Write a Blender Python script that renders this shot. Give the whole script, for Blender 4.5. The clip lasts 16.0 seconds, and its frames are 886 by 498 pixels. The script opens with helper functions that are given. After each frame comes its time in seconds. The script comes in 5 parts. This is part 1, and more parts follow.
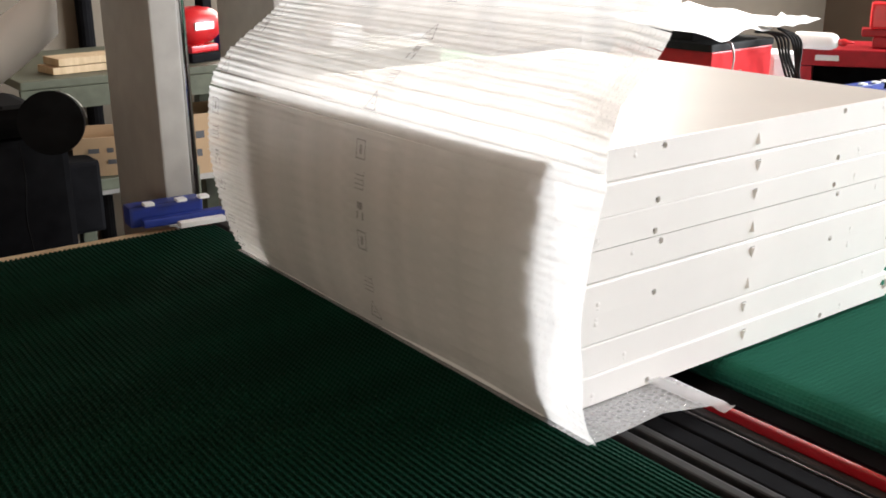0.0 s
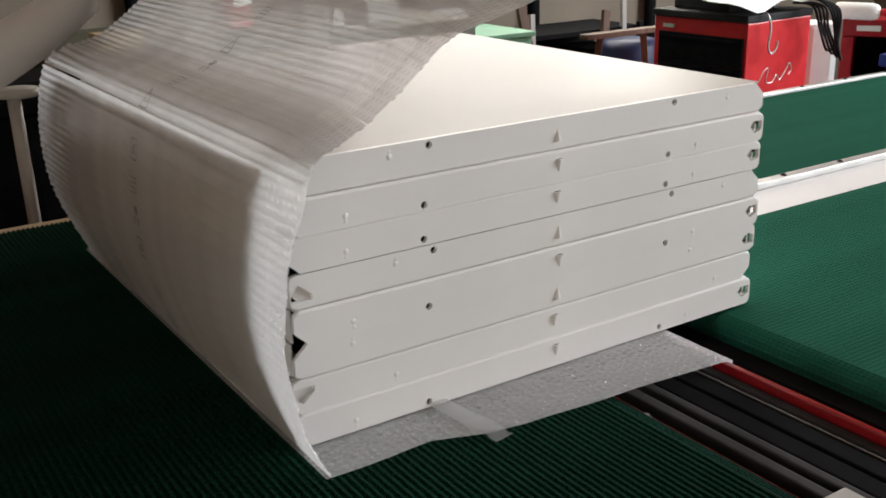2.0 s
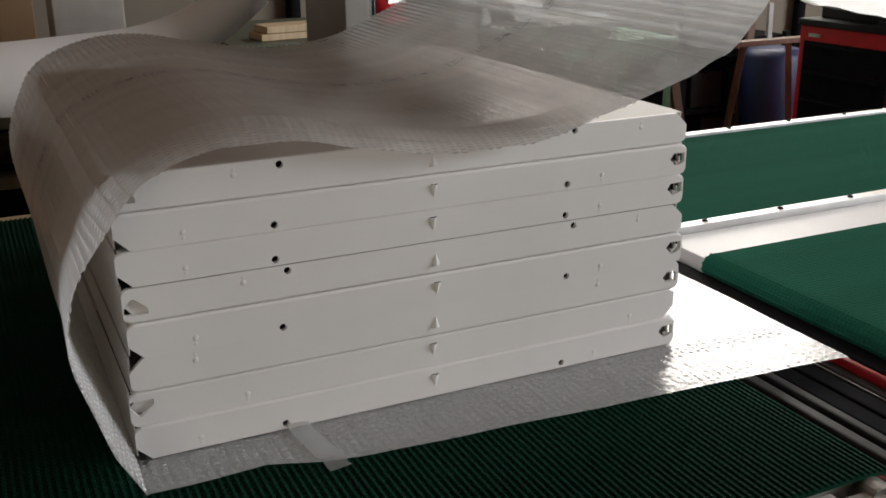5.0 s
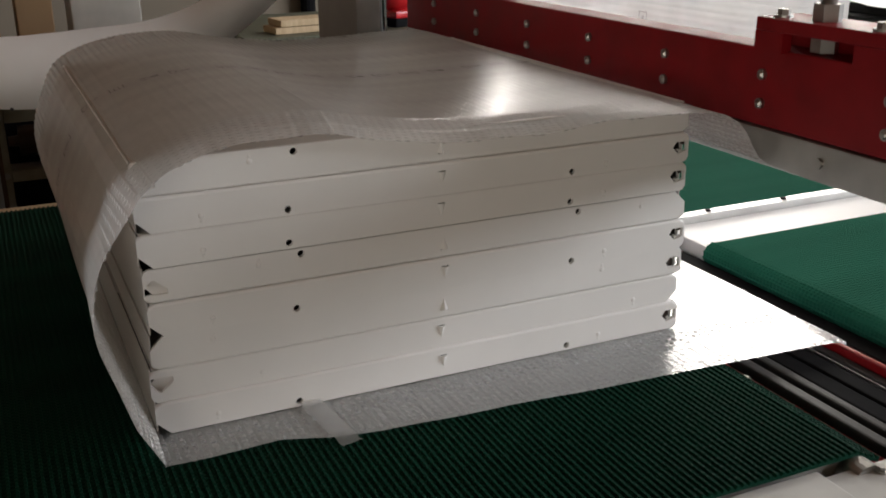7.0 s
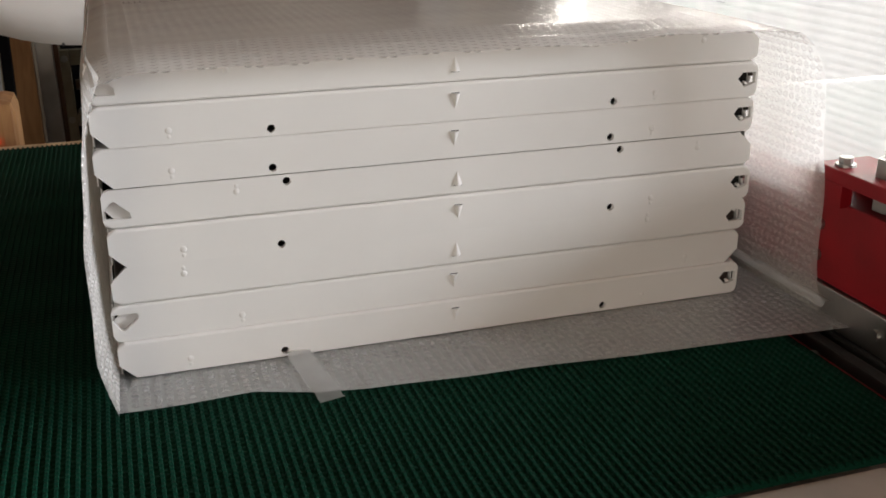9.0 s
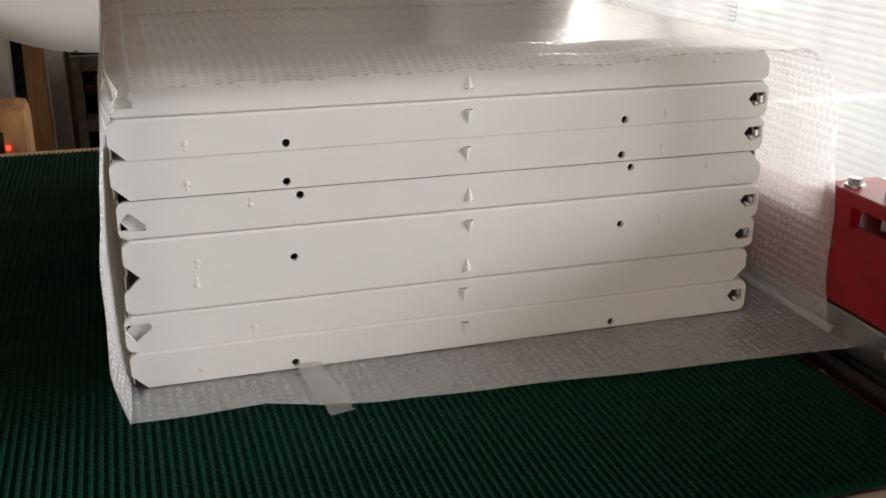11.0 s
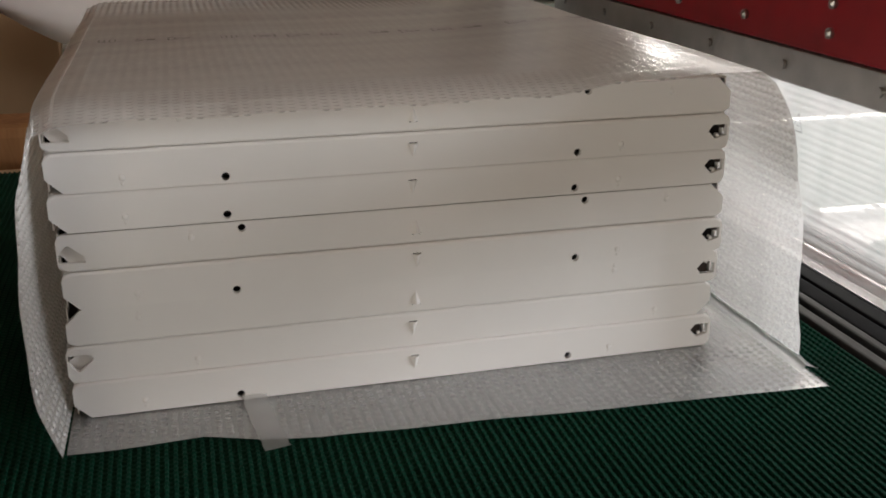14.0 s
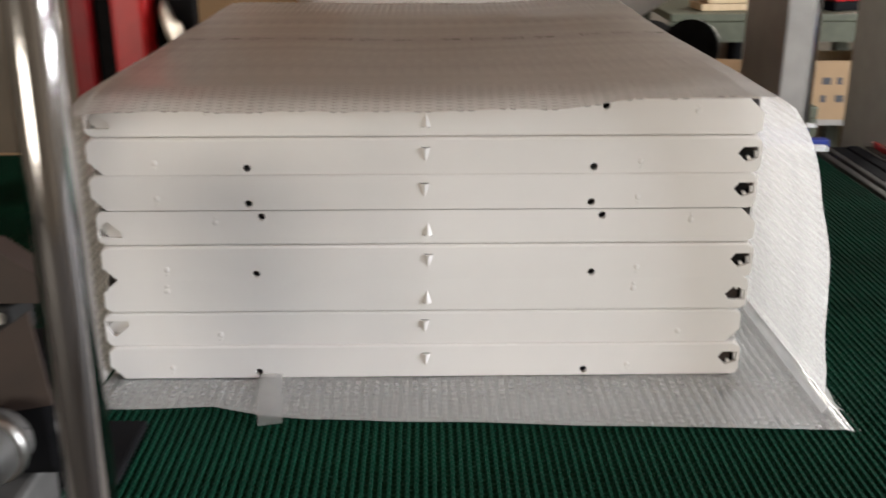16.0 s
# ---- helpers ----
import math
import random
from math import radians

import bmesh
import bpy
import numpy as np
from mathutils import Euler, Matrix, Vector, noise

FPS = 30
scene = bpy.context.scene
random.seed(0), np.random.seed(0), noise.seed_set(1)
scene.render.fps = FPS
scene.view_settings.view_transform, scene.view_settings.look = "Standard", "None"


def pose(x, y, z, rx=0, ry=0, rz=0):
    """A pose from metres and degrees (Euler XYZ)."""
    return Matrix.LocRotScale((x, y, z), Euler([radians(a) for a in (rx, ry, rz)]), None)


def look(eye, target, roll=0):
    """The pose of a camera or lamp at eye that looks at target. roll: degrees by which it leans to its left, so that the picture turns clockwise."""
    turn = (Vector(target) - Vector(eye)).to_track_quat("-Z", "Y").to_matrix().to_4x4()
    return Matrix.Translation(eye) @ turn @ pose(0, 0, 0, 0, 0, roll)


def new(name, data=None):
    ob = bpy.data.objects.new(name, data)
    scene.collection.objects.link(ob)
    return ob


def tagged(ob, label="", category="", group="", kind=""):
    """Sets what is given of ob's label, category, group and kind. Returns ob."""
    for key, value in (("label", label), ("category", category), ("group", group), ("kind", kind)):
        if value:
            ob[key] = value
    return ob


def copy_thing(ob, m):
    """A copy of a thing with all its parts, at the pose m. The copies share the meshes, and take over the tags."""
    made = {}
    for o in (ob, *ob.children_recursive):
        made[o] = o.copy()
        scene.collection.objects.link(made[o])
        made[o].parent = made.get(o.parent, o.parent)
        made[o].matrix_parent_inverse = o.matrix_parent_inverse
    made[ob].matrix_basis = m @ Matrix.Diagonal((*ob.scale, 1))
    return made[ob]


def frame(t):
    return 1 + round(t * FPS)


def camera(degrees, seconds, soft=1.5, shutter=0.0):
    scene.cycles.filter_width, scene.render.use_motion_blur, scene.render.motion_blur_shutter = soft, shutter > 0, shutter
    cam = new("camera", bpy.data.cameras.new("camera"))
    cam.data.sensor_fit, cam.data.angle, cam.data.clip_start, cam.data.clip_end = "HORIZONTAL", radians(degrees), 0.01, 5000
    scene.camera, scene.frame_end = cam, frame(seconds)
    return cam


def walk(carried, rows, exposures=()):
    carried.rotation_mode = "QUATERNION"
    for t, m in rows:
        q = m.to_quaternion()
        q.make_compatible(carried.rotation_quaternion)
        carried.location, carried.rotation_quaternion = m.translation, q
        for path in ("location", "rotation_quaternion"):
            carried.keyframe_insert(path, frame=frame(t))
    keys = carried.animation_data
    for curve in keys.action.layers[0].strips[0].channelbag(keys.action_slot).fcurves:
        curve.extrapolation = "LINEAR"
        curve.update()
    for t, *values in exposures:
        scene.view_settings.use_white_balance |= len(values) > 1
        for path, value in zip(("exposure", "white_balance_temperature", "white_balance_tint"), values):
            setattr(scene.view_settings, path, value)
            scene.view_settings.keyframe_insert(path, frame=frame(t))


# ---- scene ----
import functools

# exposure of the hand-held camera along the clip
EXPO = [(0.0, 0.12), (0.7, -0.06), (1.5, -0.55), (2.5, -0.93), (4.0, -1.18), (4.5, -1.22), (7.0, -0.92), (8.0, -0.72), (8.5, -0.49), (9.0, -0.36), (11.5, -0.33), (12.0, -0.36), (12.5, -0.38), (13.5, -0.57), (14.5, -0.46), (15.5, -0.2), (16.0, 0.0)]
cam = camera(46.88, 16.0, soft=1.7, shutter=0.5)
walk(cam, [
    (0.0, pose(-0.2536, -0.8789, 1.4208, 72.086, 0.418, -36.209)),
    (0.5, pose(-0.2554, -0.8894, 1.4223, 71.890, 0.751, -36.242)),
    (1.0, pose(-0.2588, -0.9378, 1.4260, 71.898, 1.242, -35.719)),
    (1.5, pose(-0.2451, -0.9881, 1.4240, 71.563, 1.439, -34.159)),
    (2.0, pose(-0.2391, -0.9852, 1.4132, 70.965, 1.365, -33.320)),
    (2.5, pose(-0.2486, -0.9999, 1.4171, 70.711, 1.100, -32.654)),
    (3.0, pose(-0.2778, -1.0190, 1.4264, 70.672, 0.377, -31.118)),
    (3.5, pose(-0.2837, -1.0378, 1.4249, 70.931, 0.630, -30.076)),
    (4.0, pose(-0.2835, -1.0453, 1.4205, 71.068, 0.922, -29.446)),
    (4.3, pose(-0.2916, -1.0602, 1.4150, 70.955, 1.082, -28.264)),
    (4.5, pose(-0.3062, -1.0729, 1.4239, 70.888, 0.962, -26.649)),
    (4.7, pose(-0.3156, -1.0893, 1.4244, 71.050, 0.631, -25.772)),
    (6.8, pose(-0.3160, -1.1606, 1.4286, 71.303, 0.589, -24.173)),
    (7.0, pose(-0.3147, -1.1601, 1.4279, 70.868, 0.646, -24.354)),
    (7.5, pose(-0.3059, -1.1547, 1.4135, 70.138, 0.754, -24.398)),
    (7.8, pose(-0.2736, -1.1208, 1.3833, 70.316, -0.019, -23.792)),
    (8.0, pose(-0.2378, -1.0865, 1.3581, 70.502, -0.041, -22.938)),
    (8.3, pose(-0.1880, -1.0591, 1.3329, 70.589, -0.027, -21.477)),
    (8.5, pose(-0.1667, -1.0601, 1.3247, 70.147, -0.019, -20.696)),
    (8.7, pose(-0.1550, -1.0602, 1.3241, 69.764, 0.220, -19.181)),
    (9.0, pose(-0.1499, -1.0600, 1.3240, 69.623, 0.418, -17.890)),
    (9.2, pose(-0.1501, -1.0600, 1.3241, 69.879, 0.262, -17.745)),
    (11.5, pose(-0.1626, -1.0633, 1.3403, 70.065, -0.317, -17.365)),
    (12.0, pose(-0.1662, -1.0640, 1.3455, 70.045, -0.304, -17.158)),
    (12.5, pose(-0.1742, -1.0647, 1.3475, 70.061, -0.381, -17.103)),
    (13.0, pose(-0.1759, -1.0673, 1.3508, 70.080, -0.373, -16.875)),
    (13.5, pose(-0.1929, -1.0654, 1.3550, 70.073, -0.162, -16.803)),
    (13.8, pose(-0.2019, -1.0692, 1.3614, 69.960, 0.120, -15.509)),
    (14.0, pose(-0.2061, -1.0726, 1.3635, 70.227, 0.076, -14.593)),
    (14.5, pose(-0.2163, -1.0832, 1.3589, 70.963, 0.130, -12.461)),
    (14.8, pose(-0.2300, -1.0888, 1.3595, 71.105, 0.200, -10.295)),
    (15.0, pose(-0.2439, -1.0910, 1.3600, 70.976, 0.129, -8.825)),
    (15.3, pose(-0.2697, -1.0894, 1.3572, 70.443, -0.100, -6.858)),
    (15.5, pose(-0.2851, -1.0873, 1.3555, 70.356, -0.029, -5.515)),
    (15.8, pose(-0.2951, -1.1077, 1.3627, 70.256, 0.250, -3.954)),
    (16.0, pose(-0.2978, -1.1383, 1.3749, 70.392, 0.036, -1.018)),
], exposures=EXPO)

# ---------------------------------------------------------------- world and light
world = bpy.data.worlds.new("world")
scene.world = world
world.use_nodes = True
wn = world.node_tree
sky = wn.nodes.new("ShaderNodeTexSky")
sky.sky_type = "NISHITA"
sky.sun_disc = False
sky.sun_elevation, sky.sun_rotation = radians(42), radians(-80)
wn.links.new(sky.outputs[0], wn.nodes["Background"].inputs[0])
wn.nodes["Background"].inputs[1].default_value = 0.08


def area_lamp(name, m, w, h, watts, color):
    data = bpy.data.lights.new(name, "AREA")
    data.shape, data.size, data.size_y, data.energy, data.color = "RECTANGLE", w, h, watts, color
    ob = new(name, data)
    ob.matrix_world = m
    return ob


# daylight in the long high window to the east, in the window over the benches to the north, and in the long window behind the camera
area_lamp("east_window_daylight", look((6.42, -1.7, 2.6), (0.6, -0.1, 0.9)), 4.6, 1.9, 930, (0.92, 0.95, 1.0))
area_lamp("north_window_daylight", look((3.3, 3.82, 2.32), (2.2, 0.0, 1.6)), 2.6, 1.7, 340, (1.0, 0.955, 0.88))
area_lamp("window_daylight", look((-3.2, -3.9, 1.15), (0.2, 0.0, 1.0)), 2.2, 0.95, 88, (1.0, 0.915, 0.79))

# ---------------------------------------------------------------- materials


def material(name):
    m = bpy.data.materials.new(name)
    m.use_nodes = True
    nt = m.node_tree
    return m, nt, nt.nodes["Principled BSDF"]


def solid(name, color, rough=0.5, metal=0.0, spread=0.12, scale=18.0, bump=0.05, fine=220.0, coat=0.0, spec=0.5):
    """A painted, plastic or metal surface with stains at one scale and grain at another."""
    m, nt, b = material(name)
    tc = nt.nodes.new("ShaderNodeTexCoord")
    big = nt.nodes.new("ShaderNodeTexNoise")
    big.inputs["Scale"].default_value, big.inputs["Detail"].default_value = scale, 6
    small = nt.nodes.new("ShaderNodeTexNoise")
    small.inputs["Scale"].default_value, small.inputs["Detail"].default_value = fine, 3
    nt.links.new(tc.outputs["Object"], big.inputs["Vector"])
    nt.links.new(tc.outputs["Object"], small.inputs["Vector"])
    ramp = nt.nodes.new("ShaderNodeValToRGB")
    lo = [c * (1 - spread) for c in color]
    hi = [min(1, c * (1 + spread)) for c in color]
    ramp.color_ramp.elements[0].position, ramp.color_ramp.elements[1].position = 0.3, 0.7
    ramp.color_ramp.elements[0].color, ramp.color_ramp.elements[1].color = (*lo, 1), (*hi, 1)
    nt.links.new(big.outputs["Fac"], ramp.inputs["Fac"])
    nt.links.new(ramp.outputs["Color"], b.inputs["Base Color"])
    mr = nt.nodes.new("ShaderNodeMapRange")
    mr.inputs["To Min"].default_value, mr.inputs["To Max"].default_value = max(0.02, rough - 0.08), min(1, rough + 0.1)
    nt.links.new(big.outputs["Fac"], mr.inputs["Value"])
    nt.links.new(mr.outputs["Result"], b.inputs["Roughness"])
    bp = nt.nodes.new("ShaderNodeBump")
    bp.inputs["Strength"].default_value, bp.inputs["Distance"].default_value = bump, 0.002
    nt.links.new(small.outputs["Fac"], bp.inputs["Height"])
    nt.links.new(bp.outputs["Normal"], b.inputs["Normal"])
    b.inputs["Metallic"].default_value = metal
    b.inputs["Coat Weight"].default_value = coat
    b.inputs["Specular IOR Level"].default_value = spec
    return m


def wood(name, a, c, scale=6.0):
    m, nt, b = material(name)
    tc = nt.nodes.new("ShaderNodeTexCoord")
    mp = nt.nodes.new("ShaderNodeMapping")
    mp.inputs["Scale"].default_value = (1, 1, 0.12)
    nz = nt.nodes.new("ShaderNodeTexNoise")
    nz.inputs["Scale"].default_value, nz.inputs["Detail"].default_value, nz.inputs["Distortion"].default_value = scale * 6, 8, 1.2
    ramp = nt.nodes.new("ShaderNodeValToRGB")
    ramp.color_ramp.elements[0].color, ramp.color_ramp.elements[1].color = (*a, 1), (*c, 1)
    ramp.color_ramp.elements[0].position, ramp.color_ramp.elements[1].position = 0.3, 0.72
    nt.links.new(tc.outputs["Object"], mp.inputs["Vector"])
    nt.links.new(mp.outputs["Vector"], nz.inputs["Vector"])
    nt.links.new(nz.outputs["Fac"], ramp.inputs["Fac"])
    nt.links.new(ramp.outputs["Color"], b.inputs["Base Color"])
    b.inputs["Roughness"].default_value = 0.65
    return m


def belt_material(name, lo, hi, spec):
    """Green PVC belting with a fine moulded grid."""
    m, nt, b = material(name)
    tc = nt.nodes.new("ShaderNodeTexCoord")
    nz = nt.nodes.new("ShaderNodeTexNoise")
    nz.inputs["Scale"].default_value, nz.inputs["Detail"].default_value = 7, 6
    nt.links.new(tc.outputs["Object"], nz.inputs["Vector"])
    ramp = nt.nodes.new("ShaderNodeValToRGB")
    ramp.color_ramp.elements[0].color, ramp.color_ramp.elements[1].color = (*lo, 1), (*hi, 1)
    ramp.color_ramp.elements[0].position, ramp.color_ramp.elements[1].position = 0.3, 0.7
    nt.links.new(nz.outputs["Fac"], ramp.inputs["Fac"])
    nt.links.new(ramp.outputs["Color"], b.inputs["Base Color"])
    b.inputs["Roughness"].default_value = 0.88
    b.inputs["Specular IOR Level"].default_value = spec
    wv = nt.nodes.new("ShaderNodeTexWave")
    wv.bands_direction = "Y"
    wv.inputs["Scale"].default_value = 36
    nt.links.new(tc.outputs["Object"], wv.inputs["Vector"])
    bp = nt.nodes.new("ShaderNodeBump")
    bp.inputs["Strength"].default_value, bp.inputs["Distance"].default_value = 0.6, 0.002
    nt.links.new(wv.outputs["Fac"], bp.inputs["Height"])
    nt.links.new(bp.outputs["Normal"], b.inputs["Normal"])
    return m


def film_material(name, clear, gloss, rough, tint=(1.0, 1.0, 1.0), crinkle=0.35, grain=70.0):
    """Milky polyethylene film: part clear, part scattering, with a crinkled plastic sheen."""
    m = bpy.data.materials.new(name)
    m.use_nodes = True
    nt = m.node_tree
    nt.nodes.clear()
    out = nt.nodes.new("ShaderNodeOutputMaterial")
    tr = nt.nodes.new("ShaderNodeBsdfTransparent")
    tr.inputs[0].default_value = (0.985, 0.98, 0.975, 1)
    tl = nt.nodes.new("ShaderNodeBsdfTranslucent")
    tl.inputs[0].default_value = (0.97 * tint[0], 0.965 * tint[1], 0.96 * tint[2], 1)
    df = nt.nodes.new("ShaderNodeBsdfDiffuse")
    df.inputs[0].default_value = (0.95 * tint[0], 0.945 * tint[1], 0.94 * tint[2], 1)
    gl = nt.nodes.new("ShaderNodeBsdfGlossy")
    gl.inputs["Roughness"].default_value = rough
    fold = nt.nodes.new("ShaderNodeTexNoise")
    fold.inputs["Scale"].default_value, fold.inputs["Detail"].default_value, fold.inputs["Distortion"].default_value = grain, 4, 0.6
    cloud = nt.nodes.new("ShaderNodeTexNoise")
    cloud.inputs["Scale"].default_value, cloud.inputs["Detail"].default_value = 14, 3
    tc = nt.nodes.new("ShaderNodeTexCoord")
    for nz in (fold, cloud):
        nt.links.new(tc.outputs["Object"], nz.inputs["Vector"])
    bp = nt.nodes.new("ShaderNodeBump")
    bp.inputs["Strength"].default_value, bp.inputs["Distance"].default_value = crinkle, 0.004
    nt.links.new(fold.outputs["Fac"], bp.inputs["Height"])
    nt.links.new(bp.outputs["Normal"], gl.inputs["Normal"])
    haze = nt.nodes.new("ShaderNodeMapRange")
    haze.inputs["From Min"].default_value, haze.inputs["From Max"].default_value = 0.3, 0.7
    haze.inputs["To Min"].default_value, haze.inputs["To Max"].default_value = min(1.0, clear + 0.06), max(0.0, clear - 0.06)
    nt.links.new(cloud.outputs["Fac"], haze.inputs["Value"])
    lw = nt.nodes.new("ShaderNodeLayerWeight")
    lw.inputs["Blend"].default_value = 0.3
    fr = nt.nodes.new("ShaderNodeMath")
    fr.operation = "MULTIPLY_ADD"
    fr.inputs[1].default_value, fr.inputs[2].default_value = gloss, gloss * 0.12
    nt.links.new(lw.outputs["Facing"], fr.inputs[0])
    m1, m2, m3 = (nt.nodes.new("ShaderNodeMixShader") for _ in range(3))
    m1.inputs[0].default_value = 0.32
    nt.links.new(tl.outputs[0], m1.inputs[1])
    nt.links.new(df.outputs[0], m1.inputs[2])
    nt.links.new(haze.outputs["Result"], m2.inputs[0])
    nt.links.new(m1.outputs[0], m2.inputs[1])
    nt.links.new(tr.outputs[0], m2.inputs[2])
    nt.links.new(fr.outputs[0], m3.inputs[0])
    nt.links.new(m2.outputs[0], m3.inputs[1])
    nt.links.new(gl.outputs[0], m3.inputs[2])
    nt.links.new(m3.outputs[0], out.inputs[0])
    return m


WHITE = solid("white_enamel", (0.81, 0.79, 0.77), 0.42, spread=0.03, scale=7, bump=0.04, fine=500, spec=0.24)
# Same white enamel, darkened and warmed for the dull light on the top face.
FACE = solid("shaded_top_enamel", (0.52, 0.487, 0.44), 0.46, spread=0.04, scale=5, bump=0.03, fine=500, spec=0.09)
# near-black paints the shade inside the panels, so holes and gaps read dark
INSIDE_SHADE = solid("inside_shade", (0.025, 0.024, 0.023), 0.7, spec=0.1)
BELT = belt_material("green_belting", (0.0014, 0.026, 0.0145), (0.0026, 0.046, 0.026), 0.10)
BELT_SMOOTH = belt_material("plain_green_belting", (0.018, 0.120, 0.078), (0.024, 0.150, 0.098), 0.04)
# Upper film tinted warm, lower film cool: colour of the light put into them.
FILM = film_material("bubble_film", 0.40, 0.36, 0.20, (0.945, 0.925, 0.90))
FILM_LOW = film_material("cool_lit_doubled_film", 0.34, 0.75, 0.16, (0.96, 0.98, 1.0), 0.25)
BUBBLE_LOW = film_material("cool_lit_doubled_domes", 0.76, 0.30, 0.16, (0.96, 0.98, 1.0))
BUBBLE_SOFT = film_material("flattened_domes", 0.78, 0.20, 0.18, (0.96, 0.94, 0.92))
BUBBLE = film_material("bubble_domes", 0.66, 0.24, 0.18, (0.975, 0.97, 0.96))
TAPE = film_material("tape", 0.66, 0.35, 0.2)
SLOT = solid("dark_steel", (0.016, 0.016, 0.017), 0.85, 0.0, spread=0.2, spec=0.02)
INK = solid("printing_ink", (0.06, 0.06, 0.065), 0.6)
FILM_INK = film_material("thin_printing_ink", 0.60, 0.05, 0.5, (0.10, 0.085, 0.08))
RED = solid("red_paint", (0.25, 0.006, 0.011), 0.42, spread=0.15, bump=0.06, spec=0.25)
BLACK = solid("black_anodised", (0.010, 0.010, 0.011), 0.7, spread=0.3, spec=0.02)
RUBBER = solid("black_rubber", (0.018, 0.018, 0.018), 0.7, spread=0.3, spec=0.2)
DARKBROWN = solid("dark_brown_steel", (0.034, 0.021, 0.016), 0.6, spread=0.25)
DUSTY = solid("dusty_dark_steel", (0.036, 0.035, 0.034), 0.5, spread=0.25, spec=0.2)
GLOSSRED = solid("glossy_red_paint", (0.30, 0.008, 0.013), 0.22, spread=0.12, bump=0.02, coat=0.8)
STEEL = solid("brushed_steel", (0.42, 0.41, 0.39), 0.38, 1.0, spread=0.12)
CHROME = solid("chrome", (0.72, 0.72, 0.72), 0.12, 1.0, spread=0.04, bump=0.01)
ROD = solid("worn_chrome", (0.40, 0.385, 0.38), 0.13, 1.0, spread=0.06, scale=9, bump=0.02)
SOFTGREEN = solid("pale_green_paint", (0.16, 0.36, 0.22), 0.5, spread=0.15)
ALU = solid("aluminium", (0.62, 0.62, 0.60), 0.42, 0.9, spread=0.08)
PLATE = solid("light_grey_paint", (0.47, 0.455, 0.42), 0.5, spread=0.10)
GREYPAINT = solid("grey_paint", (0.30, 0.28, 0.255), 0.5, spread=0.10)
WALL = solid("old_plaster", (0.22, 0.185, 0.14), 0.85, spread=0.14, scale=2.2, bump=0.25, fine=60)
FLOOR = solid("worn_concrete", (0.10, 0.095, 0.09), 0.7, spread=0.3, scale=1.6, bump=0.3, fine=90)
CEIL = solid("ceiling_boards", (0.26, 0.14, 0.085), 0.85, spread=0.12, scale=1.5)
CARD = solid("cardboard", (0.36, 0.24, 0.135), 0.85, spread=0.12, scale=5)
WOOD = wood("orange_wood", (0.28, 0.13, 0.05), (0.47, 0.25, 0.10))
DARKWOOD = wood("dark_wood", (0.05, 0.024, 0.012), (0.13, 0.062, 0.03))
PINE = wood("pine", (0.45, 0.32, 0.18), (0.62, 0.47, 0.29))
BLUE = solid("blue_plastic", (0.012, 0.03, 0.21), 0.4, spread=0.2)
OLIVE = solid("dirty_olive_paint", (0.30, 0.285, 0.21), 0.6, spread=0.2)
OXIDE = solid("brown_oxidised_steel", (0.075, 0.036, 0.022), 0.35, 0.3, spread=0.3)
NAVY = solid("navy_plastic", (0.006, 0.012, 0.06), 0.5, spread=0.2)
GREENP = solid("green_machine_paint", (0.085, 0.092, 0.06), 0.55, spread=0.25)
PAPER = solid("paper", (0.80, 0.80, 0.79), 0.8, spread=0.03)
BRIGHTRED = solid("tool_red", (0.50, 0.012, 0.016), 0.35, spread=0.12)

# ---------------------------------------------------------------- mesh helpers


def part(name, bm, mat, parent=None, label="", smooth=False):
    me = bpy.data.meshes.new(name)
    bmesh.ops.recalc_face_normals(bm, faces=bm.faces)
    bm.to_mesh(me)
    bm.free()
    me.materials.append(mat)
    if smooth:
        for p in me.polygons:
            p.use_smooth = True
    ob = new(name, me)
    if parent is not None:
        ob.parent = parent
    if label:
        ob["label"] = label
    return ob


def thing(name, label, category, m=None, group="", kind=""):
    ob = new(name)
    ob.empty_display_size = 0.05
    if m is not None:
        ob.matrix_basis = m
    return tagged(ob, label, category, group, kind)


def box(x0, x1, y0, y1, z0, z1, bevel=0.0, bm=None):
    bm = bm or bmesh.new()
    vs = [bm.verts.new((x, y, z)) for x in (x0, x1) for y in (y0, y1) for z in (z0, z1)]
    fs = [bm.faces.new([vs[i] for i in f]) for f in ((0, 1, 3, 2), (4, 6, 7, 5), (0, 4, 5, 1), (2, 3, 7, 6), (0, 2, 6, 4), (1, 5, 7, 3))]
    if bevel:
        es = {e for f in fs for e in f.edges}
        bmesh.ops.bevel(bm, geom=list(es), offset=bevel, segments=2, profile=0.6, affect="EDGES")
    return bm


def cyl(p, q, r, n=20, r2=None, bm=None):
    bm = bm or bmesh.new()
    p, q = Vector(p), Vector(q)
    m = Matrix.Translation((p + q) / 2) @ (q - p).to_track_quat("Z", "Y").to_matrix().to_4x4()
    bmesh.ops.create_cone(bm, cap_ends=True, segments=n, radius1=r, radius2=r if r2 is None else r2, depth=(q - p).length, matrix=m)
    return bm


